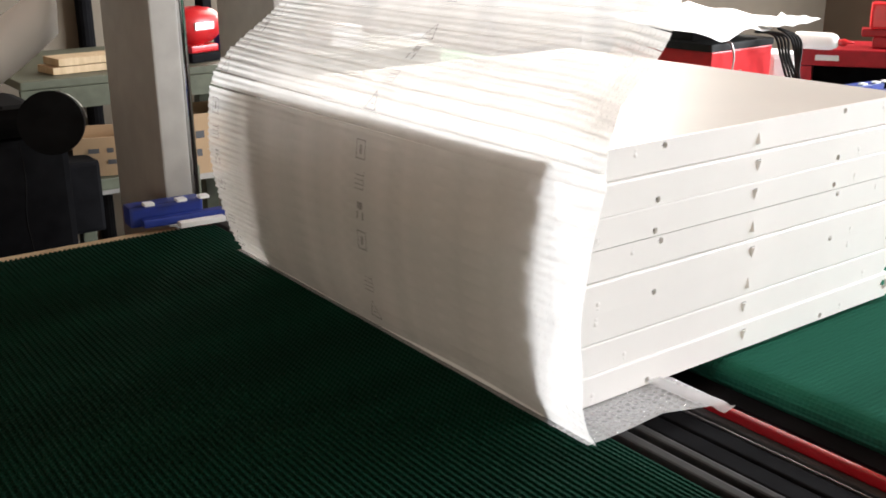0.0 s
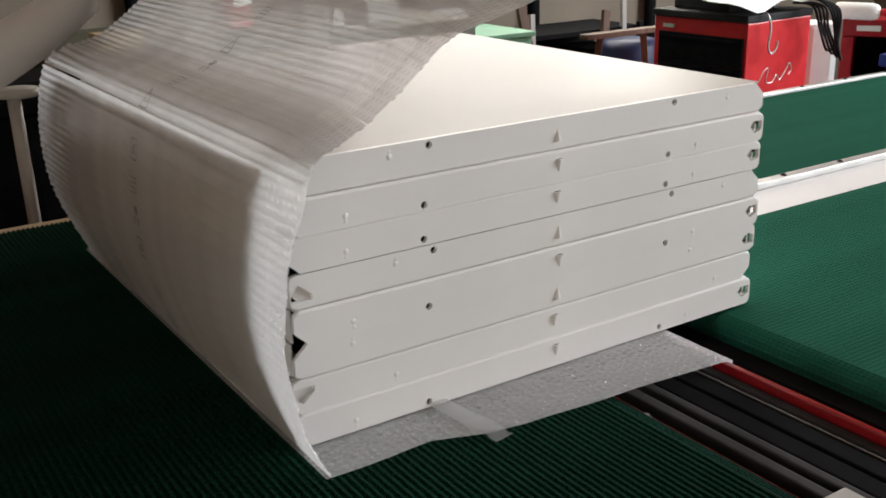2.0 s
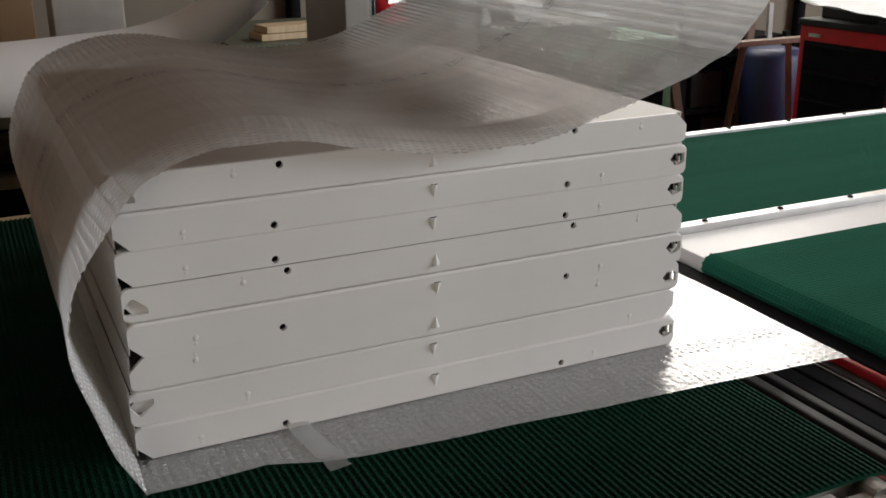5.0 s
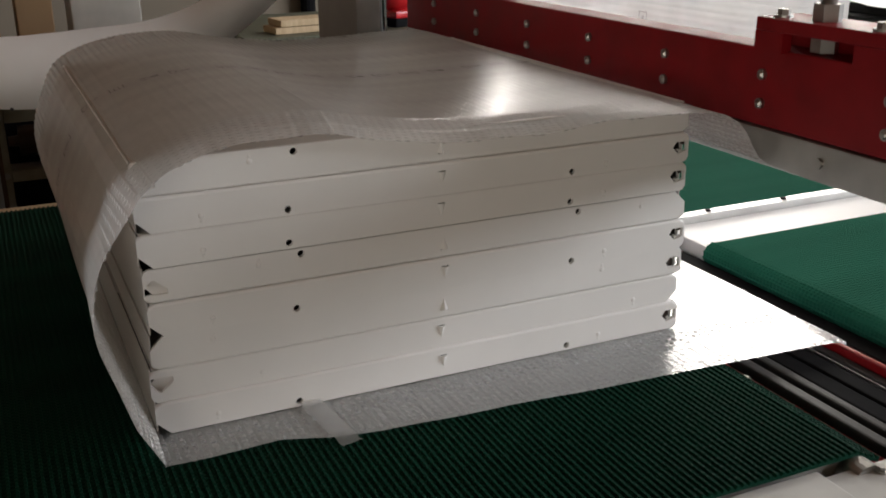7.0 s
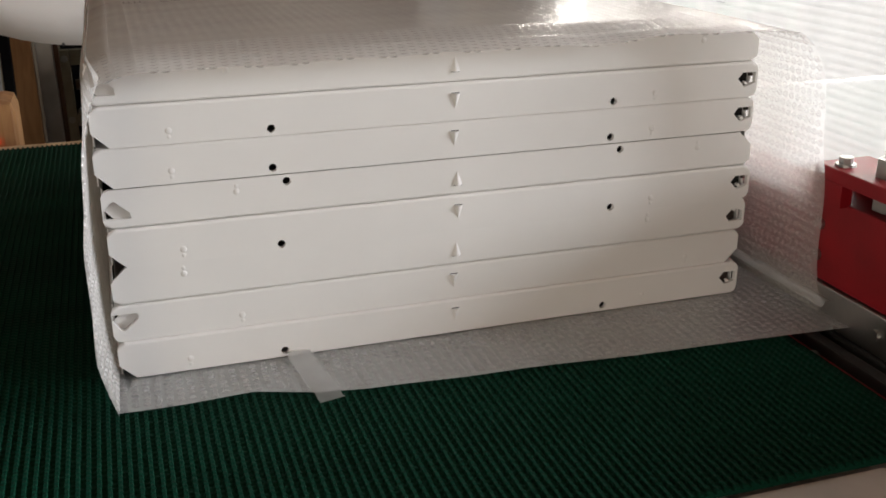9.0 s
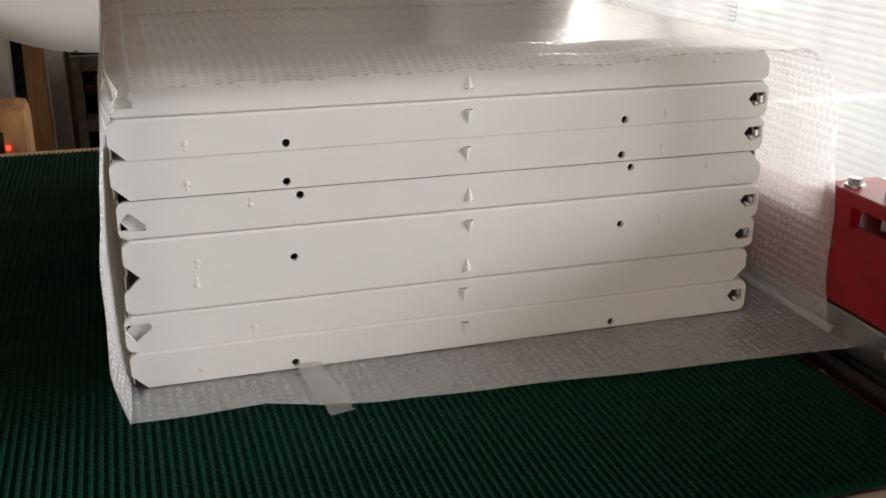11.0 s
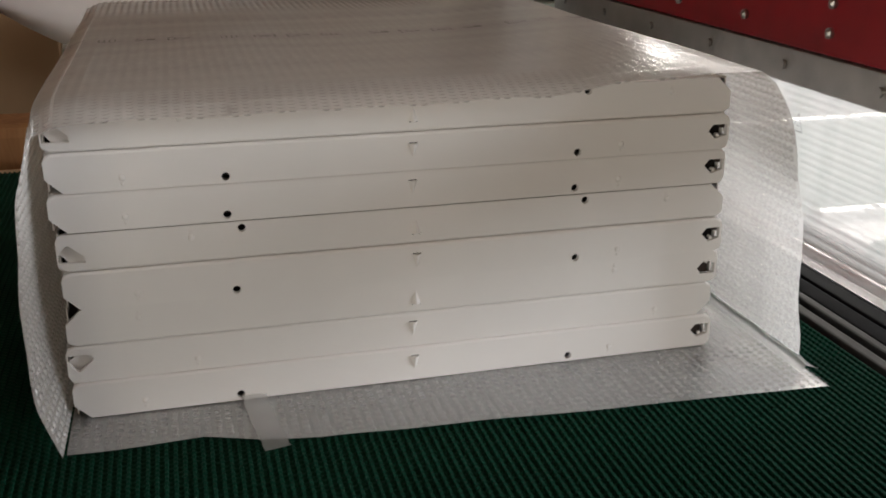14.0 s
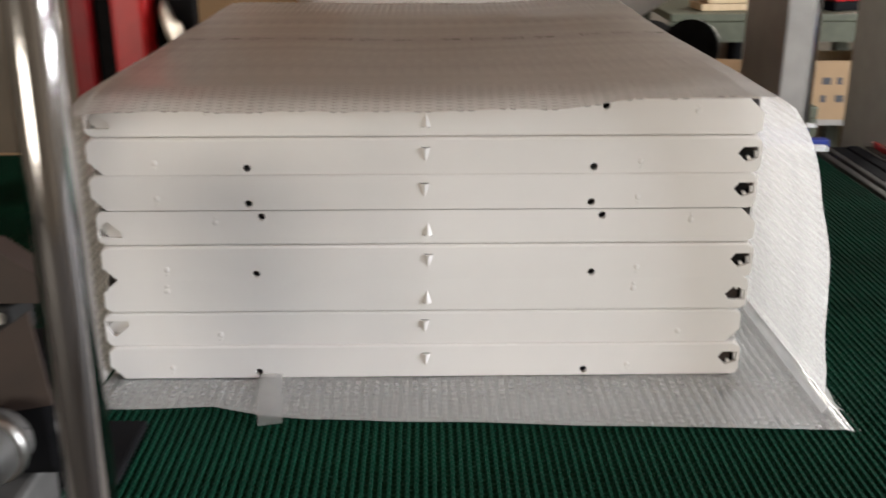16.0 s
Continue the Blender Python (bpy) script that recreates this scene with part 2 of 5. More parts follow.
def extrude(points, axis, a, b, bm=None):
    """A closed outline of (u, v) pairs swept from a to b along an axis: 'y' takes (x, z), 'x' takes (y, z), 'z' takes (x, y)."""
    bm = bm or bmesh.new()
    put = {"y": lambda u, v, w: (u, w, v), "x": lambda u, v, w: (w, u, v), "z": lambda u, v, w: (u, v, w)}[axis]
    lo = [bm.verts.new(put(u, v, a)) for u, v in points]
    hi = [bm.verts.new(put(u, v, b)) for u, v in points]
    n = len(points)
    bm.faces.new(lo), bm.faces.new(hi[::-1])
    for i in range(n):
        bm.faces.new((lo[i], hi[i], hi[(i + 1) % n], lo[(i + 1) % n]))
    return bm


def bolt(parent, p, axis, r=0.008, h=0.006, mat=None, name="bolt"):
    q = Vector(p) + Vector(axis) * h
    bm = cyl(p, q, r, 6)
    cyl(p, Vector(p) + Vector(axis) * h * 0.3, r * 1.45, 14, bm=bm)
    return part(name, bm, mat or STEEL, parent)


# ---------------------------------------------------------------- the moving load: how far it has travelled
S_ROWS = [(0.0, 0.736), (0.5, 0.644), (1.0, 0.552), (1.5, 0.461), (2.0, 0.372), (2.5, 0.282), (3.0, 0.188), (3.5, 0.101),
          (4.0, 0.014), (4.25, -0.009), (4.5, -0.013), (7.0, 0.0), (12.75, 0.0), (13.0, -0.006), (13.5, -0.088), (14.0, -0.166), (14.5, -0.245),
          (15.0, -0.326), (15.5, -0.411), (16.0, -0.503)]


def load_x(t):
    return float(np.interp(t, [r[0] for r in S_ROWS], [r[1] for r in S_ROWS]))


ZB = 0.80       # the level on which the load rides
ZT = 0.797      # face of the belts, below the tips of their ribs
TIMES = [0.25 * i for i in range(65)]
MOVES = []      # (object, rows), keyed in motions()

# ---------------------------------------------------------------- building
X0, X1, Y0, Y1, ZC = -5.0, 6.6, -4.2, 3.7, 5.2
tagged(part("floor", box(X0 - 0.2, X1 + 0.2, Y0 - 0.2, Y1 + 0.2, -0.2, 0.0), FLOOR), "worn grey concrete workshop floor", "floor", kind="structure")
tagged(part("ceiling", box(X0 - 0.2, X1 + 0.2, Y0 - 0.2, Y1 + 0.2, ZC, ZC + 0.2), CEIL), "plain grey-beige workshop ceiling", "ceiling", kind="structure")
bm = box(X0 - 0.2, 2.0, Y1, Y1 + 0.2, 0, ZC)
box(4.6, X1 + 0.2, Y1, Y1 + 0.2, 0, ZC, bm=bm)
box(2.0, 4.6, Y1, Y1 + 0.2, 0, 1.45, bm=bm)
box(2.0, 4.6, Y1, Y1 + 0.2, 3.2, ZC, bm=bm)
tagged(part("wall_north", bm, WALL), "old yellowish plaster wall with a wide workshop window", "wall", kind="structure")
win = thing("window_1", "wide workshop window with thin dark steel muntins", "window", kind="structure")
for k in range(6):
    x = 2.0 + 0.508 * k
    part("mullion", box(x, x + 0.06, Y1 + 0.01, Y1 + 0.06, 1.45, 3.2), BLACK, win)
for z in (1.45, 1.86, 2.28, 2.70, 3.14):
    part("muntin", box(2.061, 4.599, Y1 + 0.02, Y1 + 0.05, z, z + 0.05), BLACK, win)
tagged(part("wall_west", box(X0 - 0.2, X0, Y0, Y1, 0, ZC), WALL), "old yellowish plaster workshop wall", "wall", kind="structure")
bm = box(X0 - 0.2, X1 + 0.2, Y0 - 0.2, Y0, 0, 0.6)
box(X0 - 0.2, X1 + 0.2, Y0 - 0.2, Y0, 1.7, ZC, bm=bm)
box(X0 - 0.2, -4.5, Y0 - 0.2, Y0, 0.6, 1.7, bm=bm)
box(-1.9, X1 + 0.2, Y0 - 0.2, Y0, 0.6, 1.7, bm=bm)
tagged(part("wall_south", bm, WALL), "plaster wall with a wide window opening", "wall", kind="structure")
bm = box(X1, X1 + 0.2, Y0, -4.0, 0, ZC)
box(X1, X1 + 0.2, 0.7, Y1, 0, ZC, bm=bm)
box(X1, X1 + 0.2, -4.0, 0.7, 3.65, ZC, bm=bm)
box(X1, X1 + 0.2, -4.0, 0.7, 0.0, 1.55, bm=bm)
tagged(part("wall_east", bm, WALL), "plaster wall with a long row of high windows", "wall", kind="structure")
tagged(part("ground", box(-40, 60, -50, 50, -0.5, -0.21), FLOOR), "grey concrete yard outside the workshop", "ground", kind="structure")

# ---------------------------------------------------------------- conveyors


def belt_segment_mesh(length, width, pitch, rib, mat):
    """One rigid length of belting with moulded cross ribs; x runs along the travel, the face is up."""
    n = round(length / pitch)
    prof = []
    for i in range(n):
        a = i * pitch
        prof += [(a, 0.0), (a + pitch * 0.45, 0.0), (a + pitch * 0.55, rib), (a + pitch * 0.9, rib)]
    prof += [(n * pitch, 0.0), (n * pitch, -0.004), (0.0, -0.004)]
    bm = extrude(prof, "y", 0.0, width)
    bmesh.ops.recalc_face_normals(bm, faces=bm.faces)
    me = bpy.data.meshes.new("belt_segment")
    bm.to_mesh(me)
    bm.free()
    me.materials.append(mat)
    return me


def loop_pose(q, xa, xb, r, y):
    """A pose at arc length q on an endless belt between the rollers at xa and xb; q = 0 is at xa on the upper run."""
    run, turn = xb - xa, math.pi * r
    q %= 2 * run + 2 * turn
    if q < run:
        return pose(xa + q, y, ZT, 0, 0, 0)
    if q < run + turn:
        a = (q - run) / r
        return pose(xb + r * math.sin(a), y, ZT - r + r * math.cos(a), 0, math.degrees(a), 0)
    if q < 2 * run + turn:
        return pose(xb - (q - run - turn), y, ZT - 2 * r, 0, 180, 0)
    a = (q - 2 * run - turn) / r
    return pose(xa - r * math.sin(a), y, ZT - r - r * math.cos(a), 0, 180 + math.degrees(a), 0)


def belt(parent, xa, xb, r, y0, y1, travel, pitch=0.0093, rib=0.0026, ribs=4, mat=BELT):
    """The endless belt as rigid lengths that run round the two rollers."""
    total = 2 * (xb - xa) + 2 * math.pi * r
    n = round(total / (pitch * ribs))
    seg = total / n
    me = belt_segment_mesh(seg, y1 - y0, seg / ribs, rib, mat)
    for i in range(n):
        ob = new("belt_segment", me)
        ob.parent = parent
        MOVES.append((ob, lambda t, i=i: loop_pose(i * seg + travel(t), xa, xb, r, y0)))


def exit_travel(t):
    return load_x(t) if t <= 16 else 0.0


def infeed_travel(t):
    return load_x(min(t, 4.5))


outfeed = thing("outfeed_conveyor", "wide conveyor with a ribbed dark green belt and grey frame", "conveyor")
belt(outfeed, -2.3, 0.555, 0.034, -0.39, 1.13, exit_travel, 0.0093, 0.0029, 4)
# near side channel: light top plates, screws, roller ends
part("side_plate", box(-2.35, 0.50, -0.475, -0.393, 0.765, 0.792, 0.003), PLATE, outfeed, "light grey steel side plate")
part("side_plate", box(0.44, 0.66, -0.50, -0.40, 0.748, 0.786, 0.003), PLATE, outfeed, "light grey steel bearing plate")
for x in (-1.6, -1.1, -0.6, -0.1, 0.36):
    bm = cyl((x, -0.435, 0.7915), (x, -0.435, 0.7945), 0.011, 18)
    cyl((x, -0.435, 0.794), (x, -0.435, 0.7975), 0.006, 8, 0.004, bm=bm)
    part("screw", bm, ALU, outfeed)
bolt(outfeed, (0.47, -0.45, 0.786), (0, 0, 1), 0.006, 0.004)
bolt(outfeed, (0.575, -0.418, 0.786), (0, 0, 1), 0.006, 0.007)
part("roller_end", cyl((0.562, -0.415, 0.768), (0.562, -0.385, 0.768), 0.026, 28), STEEL, outfeed, smooth=False)
part("side_beam", box(-2.35, 0.58, -0.47, -0.40, 0.60, 0.762, 0.004), PLATE, outfeed)
part("side_beam", box(-2.35, 0.58, 1.15, 1.21, 0.60, 0.782, 0.004), PLATE, outfeed)
part("edge_strip", box(-2.35, 0.52, 1.135, 1.165, 0.783, 0.7965, 0.003), PINE, outfeed, "worn light wooden edge strip")
for x in (-2.1, -0.8, 0.42):
    for y in (-0.44, 1.17):
        part("leg", box(x - 0.03, x + 0.03, y - 0.03, y + 0.03, 0, 0.6, 0.003), PLATE, outfeed)
part("belt_bed", box(-2.3, 0.56, -0.38, 1.12, 0.748, 0.786), PLATE, outfeed)

infeed = thing("infeed_conveyor", "conveyor with a wide green belt beside a bright white strip", "conveyor")
belt(infeed, 0.905, 2.6, 0.022, -0.80, 0.305, infeed_travel, 0.0056, 0.0006, 2, BELT_SMOOTH)
part("belt_bed", box(0.91, 2.59, -0.79, 0.295, 0.758, 0.786), PLATE, infeed)
part("centre_plate", box(0.90, 3.7, 0.315, 0.452, 0.72, 0.785, 0.002), WHITE, infeed, "glossy white sheet strip between the belts")
bm = box(0.90, 3.7, 0.455, 0.482, 0.70, 0.800, 0.002)
part("belt_edge_rail", bm, ALU, infeed, "aluminium rail along the far belt")
for i in range(14):
    bolt(infeed, (1.02 + 0.2 * i, 0.4685, 0.800), (0, 0, 1), 0.005, 0.004, RUBBER)
side_conv = thing("side_conveyor", "narrower parallel conveyor with a plain green belt", "conveyor")
belt(side_conv, 0.905, 3.7, 0.022, 0.485, 1.115, infeed_travel, 0.0056, 0.0006, 4, BELT_SMOOTH)
part("belt_bed", box(0.91, 3.69, 0.49, 1.105, 0.758, 0.786), PLATE, side_conv)
part("belt_edge_rail", box(0.90, 3.7, 1.118, 1.145, 0.70, 0.806, 0.002), ALU, side_conv)
for i in range(12):
    bolt(side_conv, (1.2 + 0.22 * i, 1.131, 0.806), (0, 0, 1), 0.005, 0.004, RUBBER)
part("side_beam", box(0.90, 2.66, -0.86, -0.805, 0.66, 0.79, 0.004), PLATE, infeed)
for x, y in ((1.1, -0.82), (2.45, -0.82), (1.1, 0.38), (3.5, 0.38), (1.1, 1.13), (3.5, 1.13)):
    part("leg", box(x - 0.03, x + 0.03, y - 0.03, y + 0.03, 0, 0.7, 0.003), PLATE, infeed if y < 1 else side_conv)

# ---------------------------------------------------------------- sealing station in the gap
sealer = thing("film_sealer", "film sealing station with red rails, black anvil bars and grey columns", "packing machine")


def rail(name, x0, x1, z0, z1, mat, bev=0.003, y0=-0.62, y1=1.24, label=""):
    return part(name, box(x0, x1, y0, y1, z0, z1, bev), mat, sealer, label)


rail("red_rail", 0.602, 0.622, 0.715, 0.772, RED, label="dark red steel angle")
rail("anvil_bar", 0.626, 0.645, 0.70, 0.783, DUSTY, 0.004, label="dusty dark steel bar")
rail("slot_strip", 0.6465, 0.6545, 0.70, 0.768, SLOT)
rail("anvil_bar", 0.656, 0.672, 0.70, 0.784, DUSTY, 0.004, label="dusty dark steel bar")
rail("anvil_bar", 0.674, 0.709, 0.70, 0.782, BLACK, 0.004)
rail("anvil_bar", 0.711, 0.7435, 0.70, 0.784, BLACK, 0.003)
# thin bright strip stands in for the highlight on the black bar's edge
rail("edge_strip", 0.744, 0.7456, 0.70, 0.786, STEEL, 0.0005)
rail("slot_strip", 0.7465, 0.7565, 0.70, 0.766, SLOT)
rail("steel_rail", 0.758, 0.7745, 0.70, 0.783, DUSTY, label="dusty steel strip beside the red rail")
rail("red_rail", 0.776, 0.7868, 0.70, 0.7955, GLOSSRED, label="glossy red steel rail")
# empty gap before the belt: black plates stand in for its deep shade
rail("anvil_bar", 0.793, 0.838, 0.70, 0.764, BLACK, 0.004)
rail("gap_shade_plate", 0.841, 0.880, 0.70, 0.767, BLACK, 0.002, label="black plate added for the deep shade in the gap before the belt")
rail("base_beam", 0.60, 0.84, 0.56, 0.698, BLACK)
for y in (-0.45, -0.14, 0.2, 0.5, 0.8, 1.1):
    bolt(sealer, (0.612, y, 0.772), (0, 0, 1), 0.005, 0.005)
for y in (-0.58, 1.2):
    part("leg", box(0.64, 0.80, y - 0.04, y + 0.04, 0, 0.56, 0.004), GREYPAINT, sealer)
# the pair of flat columns behind the belts, each with a guide rod
for x0, x1 in ((0.540, 0.603), (0.831, 0.894)):
    part("column", box(x0, x1, 1.25, 1.56, 0, 2.6, 0.004), GREYPAINT, sealer, "tall grey painted steel column")
    part("guide_rod", cyl((x1 + 0.014, 1.27, 0.7), (x1 + 0.014, 1.27, 2.6), 0.010, 20), CHROME, sealer, "polished steel guide rod", True)
part("column", box(0.54, 0.603, -1.9, -1.6, 0, 2.6, 0.004), GREYPAINT, sealer)
part("column", box(0.831, 0.894, -1.9, -1.6, 0, 2.6, 0.004), GREYPAINT, sealer)
part("cross_beam", box(0.54, 0.894, -1.9, 1.56, 2.6, 2.75, 0.004), GREYPAINT, sealer)

# seal bar: a red beam with a bare steel jaw, carried by piston rods; rises and falls
seal_bar = thing("seal_bar", "long red seal bar with bare steel jaw and chrome rods", "packing machine")
BY0, BY1 = -1.15, 1.22
part("beam_body", box(0.662, 0.716, BY0, BY1, 0.881, 0.988, 0.003), RED, seal_bar, "dark red painted steel beam")
part("jaw", box(0.659, 0.700, BY0, BY1, 0.829, 0.879, 0.002), STEEL, seal_bar, "bare steel sealing jaw")
for y in [-0.952 + 0.2225 * i for i in range(10)]:
    for z in (0.912, 0.952):
        bm = cyl((0.662, y, z), (0.657, y, z), 0.0075, 16)
        cyl((0.657, y, z), (0.654, y, z), 0.006, 6, 0.003, bm=bm)
        part("screw", bm, STEEL, seal_bar)
    part("screw", cyl((0.659, y + 0.1, 0.854), (0.655, y + 0.1, 0.854), 0.007, 16), STEEL, seal_bar)
for yc in (-0.165, 0.90):
    bm = box(0.652, 0.730, yc - 0.115, yc + 0.115, 1.012, 1.030, 0.002)
    box(0.652, 0.668, yc - 0.115, yc - 0.062, 0.985, 1.012, bm=bm)
    box(0.652, 0.668, yc + 0.062, yc + 0.115, 0.985, 1.012, bm=bm)
    box(0.712, 0.730, yc - 0.115, yc + 0.115, 0.985, 1.012, bm=bm)
    part("rod_bracket", bm, RED, seal_bar, "red bracket plate with an open pocket")
    for dy in (-0.085, 0.085):
        bolt(seal_bar, (0.672, yc + dy, 1.030), (0, 0, 1), 0.0085, 0.011, STEEL)
    part("piston_rod", cyl((0.690, yc + 0.025, 0.99), (0.690, yc + 0.025, 2.3), 0.011, 24), CHROME, seal_bar, "polished piston rod", True)
    part("rod_nut", cyl((0.690, yc + 0.025, 1.030), (0.690, yc + 0.025, 1.052), 0.019, 6), STEEL, seal_bar)
    part("rod_nut", cyl((0.690, yc + 0.025, 0.990), (0.690, yc + 0.025, 1.008), 0.018, 6), STEEL, seal_bar)
BAR_ROWS = [(0.0, 0.62), (5.25, 0.62), (6.8, 0.276), (7.0, 0.238), (7.5, 0.142), (8.0, 0.050), (8.4, -0.033), (8.6, -0.043), (12.1, -0.043),
            (12.5, 0.006), (13.0, 0.087), (13.5, 0.175), (14.0, 0.256), (14.5, 0.325), (15.0, 0.40), (15.5, 0.48), (16.0, 0.55)]
MOVES.append((seal_bar, lambda t: pose(0, 0, float(np.interp(t, [r[0] for r in BAR_ROWS], [r[1] for r in BAR_ROWS])))))

# ---------------------------------------------------------------- the stack of enamelled panels
PW0, PW1, PDEEP = -0.181, 0.592, 0.79
PH = 0.0430
GAP = 0.0004
TH = 0.0058


def panel_outline():
    """Front flange of a panel in its own frame: chamfer low on one end, small radii elsewhere."""
    w0, w1, h = PW0, PW1, PH - GAP
    return [(w0 + 0.017, 0.0), (w1 - 0.008, 0.0), (w1 - 0.003, 0.002), (w1, 0.008), (w1, h - 0.009), (w1 - 0.002, h - 0.003), (w1 - 0.008, h),
            (w0 + 0.008, h), (w0 + 0.002, h - 0.003), (w0, h - 0.008), (w0, 0.0165)]


def ring(x, z, r, n=18):
    return [(x + r * math.cos(2 * math.pi * i / n), z + r * math.sin(2 * math.pi * i / n)) for i in range(n)]


def panel_front(flip_x, flip_z, drilled):
    """Punched flange: the outline with the round holes and the pentagon notch really cut out, its folded edge rounded."""
    mid = (PW0 + PW1) / 2
    h = PH - GAP
    fx = (lambda x: 2 * mid - x) if flip_x else (lambda x: x)
    fz = (lambda z: h - z) if flip_z else (lambda z: z)
    if flip_x:
        holes = [[(PW1 - 0.0280, 0.0255), (PW1 - 0.0280, 0.0322), (PW1 - 0.0012, 0.0322), (PW1 - 0.0012, 0.0240), (PW1 - 0.0085, 0.0140), (PW1 - 0.0125, 0.0122)]]
    else:
        holes = [[(PW1 - 0.0270, 0.0225), (PW1 - 0.0210, 0.0300), (PW1 - 0.0030, 0.0300), (PW1 - 0.0030, 0.0170), (PW1 - 0.0110, 0.0140), (PW1 - 0.0170, 0.0125)]]
    if drilled:
        holes += [ring(0.0, 0.0075, 0.0045), ring(0.3995, 0.0075, 0.0045)]
    bm = bmesh.new()
    edges, outer = [], []
    for n, loop in enumerate([panel_outline()] + holes):
        vs = [bm.verts.new((fx(x), 0.0, fz(z))) for x, z in loop]
        es = [bm.edges.new((vs[i], vs[(i + 1) % len(vs)])) for i in range(len(vs))]
        edges += es
    bmesh.ops.triangle_fill(bm, use_beauty=True, use_dissolve=True, edges=edges)
    faces = list(bm.faces)
    res = bmesh.ops.extrude_face_region(bm, geom=faces)
    bmesh.ops.translate(bm, vec=(0, TH, 0), verts=[v for v in res["geom"] if isinstance(v, bmesh.types.BMVert)])
    fold = fz(h)
    long_edges = [e for e in bm.edges if all(abs(v.co.y) < 1e-6 and abs(v.co.z - fold) < 0.0032 for v in e.verts) and len(e.link_faces) == 2
                  and any(abs(f.normal.y) < 0.5 for f in e.link_faces)]
    bm.normal_update()
    long_edges = [e for e in bm.edges if all(abs(v.co.y) < 1e-6 and abs(v.co.z - fold) < 0.0032 for v in e.verts) and any(abs(f.normal.y) < 0.5 for f in e.link_faces)]
    bmesh.ops.bevel(bm, geom=long_edges, offset=0.0040, segments=5, profile=0.5, affect="EDGES", clamp_overlap=True)
    return bm


def panel(z, flip_x, flip_z, drilled, dx, dy, pale):
    top = thing("enamel_panel", "white enamelled folded sheet-metal panel with punched holes, lying in a stack", "metal panel", group="stacked panels")
    mid = (PW0 + PW1) / 2
    fx = (lambda x: 2 * mid - x) if flip_x else (lambda x: x)
    h = PH - GAP
    fz = (lambda q: h - q) if flip_z else (lambda q: q)
    part("front_flange", panel_front(flip_x, flip_z, drilled), WHITE, top)
    za, zb = sorted((fz(h - 0.0001), fz(h - 0.0016)))
    part("face_sheet", box(PW0 + 0.004, PW1 - 0.004, TH + 0.0002, PDEEP, za, zb), WHITE, top)
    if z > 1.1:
        part("face_sheet", box(PW0 + 0.004, PW1 - 0.004, TH + 0.0002, PDEEP, h - 0.0016, h - 0.0001), FACE, top, "white enamel top face, toned beige for its duller light")
    zs = sorted((fz(0.0008), fz(h - 0.0019)))
    for xa in (PW0 + 0.0012, PW1 - 0.0028):
        part("side_flange", box(xa, xa + 0.0016, 0.012, PDEEP - 0.01, zs[0], zs[1]), WHITE, top)
    part("back_flange", box(PW0, PW1, PDEEP + 0.0002, PDEEP + 0.0016, 0.0, h), WHITE, top)
    xs = sorted((fx(PW0 + 0.03), fx(PW1 - 0.0032)))
    # filler block, added to carry the shade behind holes, notch and seams
    part("shade_filler", box(xs[0], xs[1], 0.018, 0.30, 0.004, h - 0.004), INSIDE_SHADE, top, "near-black filler that carries the shade inside the panel")
    # folded end lug behind the notch: dark brown at one end of the stack, enamelled at the other
    if flip_x:
        bm = bmesh.new()
        q = [(PW1 - 0.0300, 0.0065, 0.0100), (PW1 - 0.0300, 0.0045, 0.0330), (PW1 - 0.0110, 0.0060, 0.0330), (PW1 - 0.0015, 0.0080, 0.0225), (PW1 - 0.0030, 0.0090, 0.0100)]
        front = [bm.verts.new((fx(x), y, fz(w))) for x, y, w in q]
        rear = [bm.verts.new((fx(x), y + 0.0016, fz(w))) for x, y, w in q]
        bm.faces.new(front), bm.faces.new(rear[::-1])
        for k in range(5):
            bm.faces.new((front[k], rear[k], rear[(k + 1) % 5], front[(k + 1) % 5]))
        part("end_lug", bm, WHITE, top)
    else:
        zs = sorted((fz(0.0240), fz(0.0310)))
        xs = sorted((fx(PW1 - 0.0085), fx(PW1 + 0.0025)))
        if pale:
            part("end_lug", box(fx(PW1 - 0.0250), fx(PW1 - 0.0100), 0.0068, 0.0085, min(fz(0.0150), fz(0.0300)), max(fz(0.0150), fz(0.0300)), 0.0008), DARKBROWN, top, "dark brown end lug")
        else:
            part("end_lug", box(xs[0], xs[1], 0.0062, 0.0090, zs[0], zs[1], 0.0008), DARKBROWN, top, "bent dark brown steel end lug")
        zs = sorted((fz(0.0135), fz(0.0185)))
        part("rivet", cyl((fx(PW1 - 0.0125), 0.010, (zs[0] + zs[1]) / 2), (fx(PW1 - 0.0125), 0.004, (zs[0] + zs[1]) / 2), 0.0022, 10), WHITE, top)
    a, b, c = ((fx(0.1993), fz(0.0308)), (fx(0.2107), fz(0.0308)), (fx(0.205), fz(0.0140)))
    bm = bmesh.new()
    va = [bm.verts.new((p[0], 0.0, p[1])) for p in (a, b, c)]
    vt = [bm.verts.new((a[0] * 0.6 + b[0] * 0.4, -0.0045, a[1])), bm.verts.new((a[0] * 0.4 + b[0] * 0.6, -0.0045, b[1]))]
    bm.faces.new((va[0], vt[0], va[2])), bm.faces.new((va[1], va[2], vt[1])), bm.faces.new((vt[0], vt[1], va[2])), bm.faces.new((va[0], va[1], vt[1], vt[0]))
    part("lug", bm, WHITE, top, "pressed triangular lug")
    s = 1 if not flip_z else -1
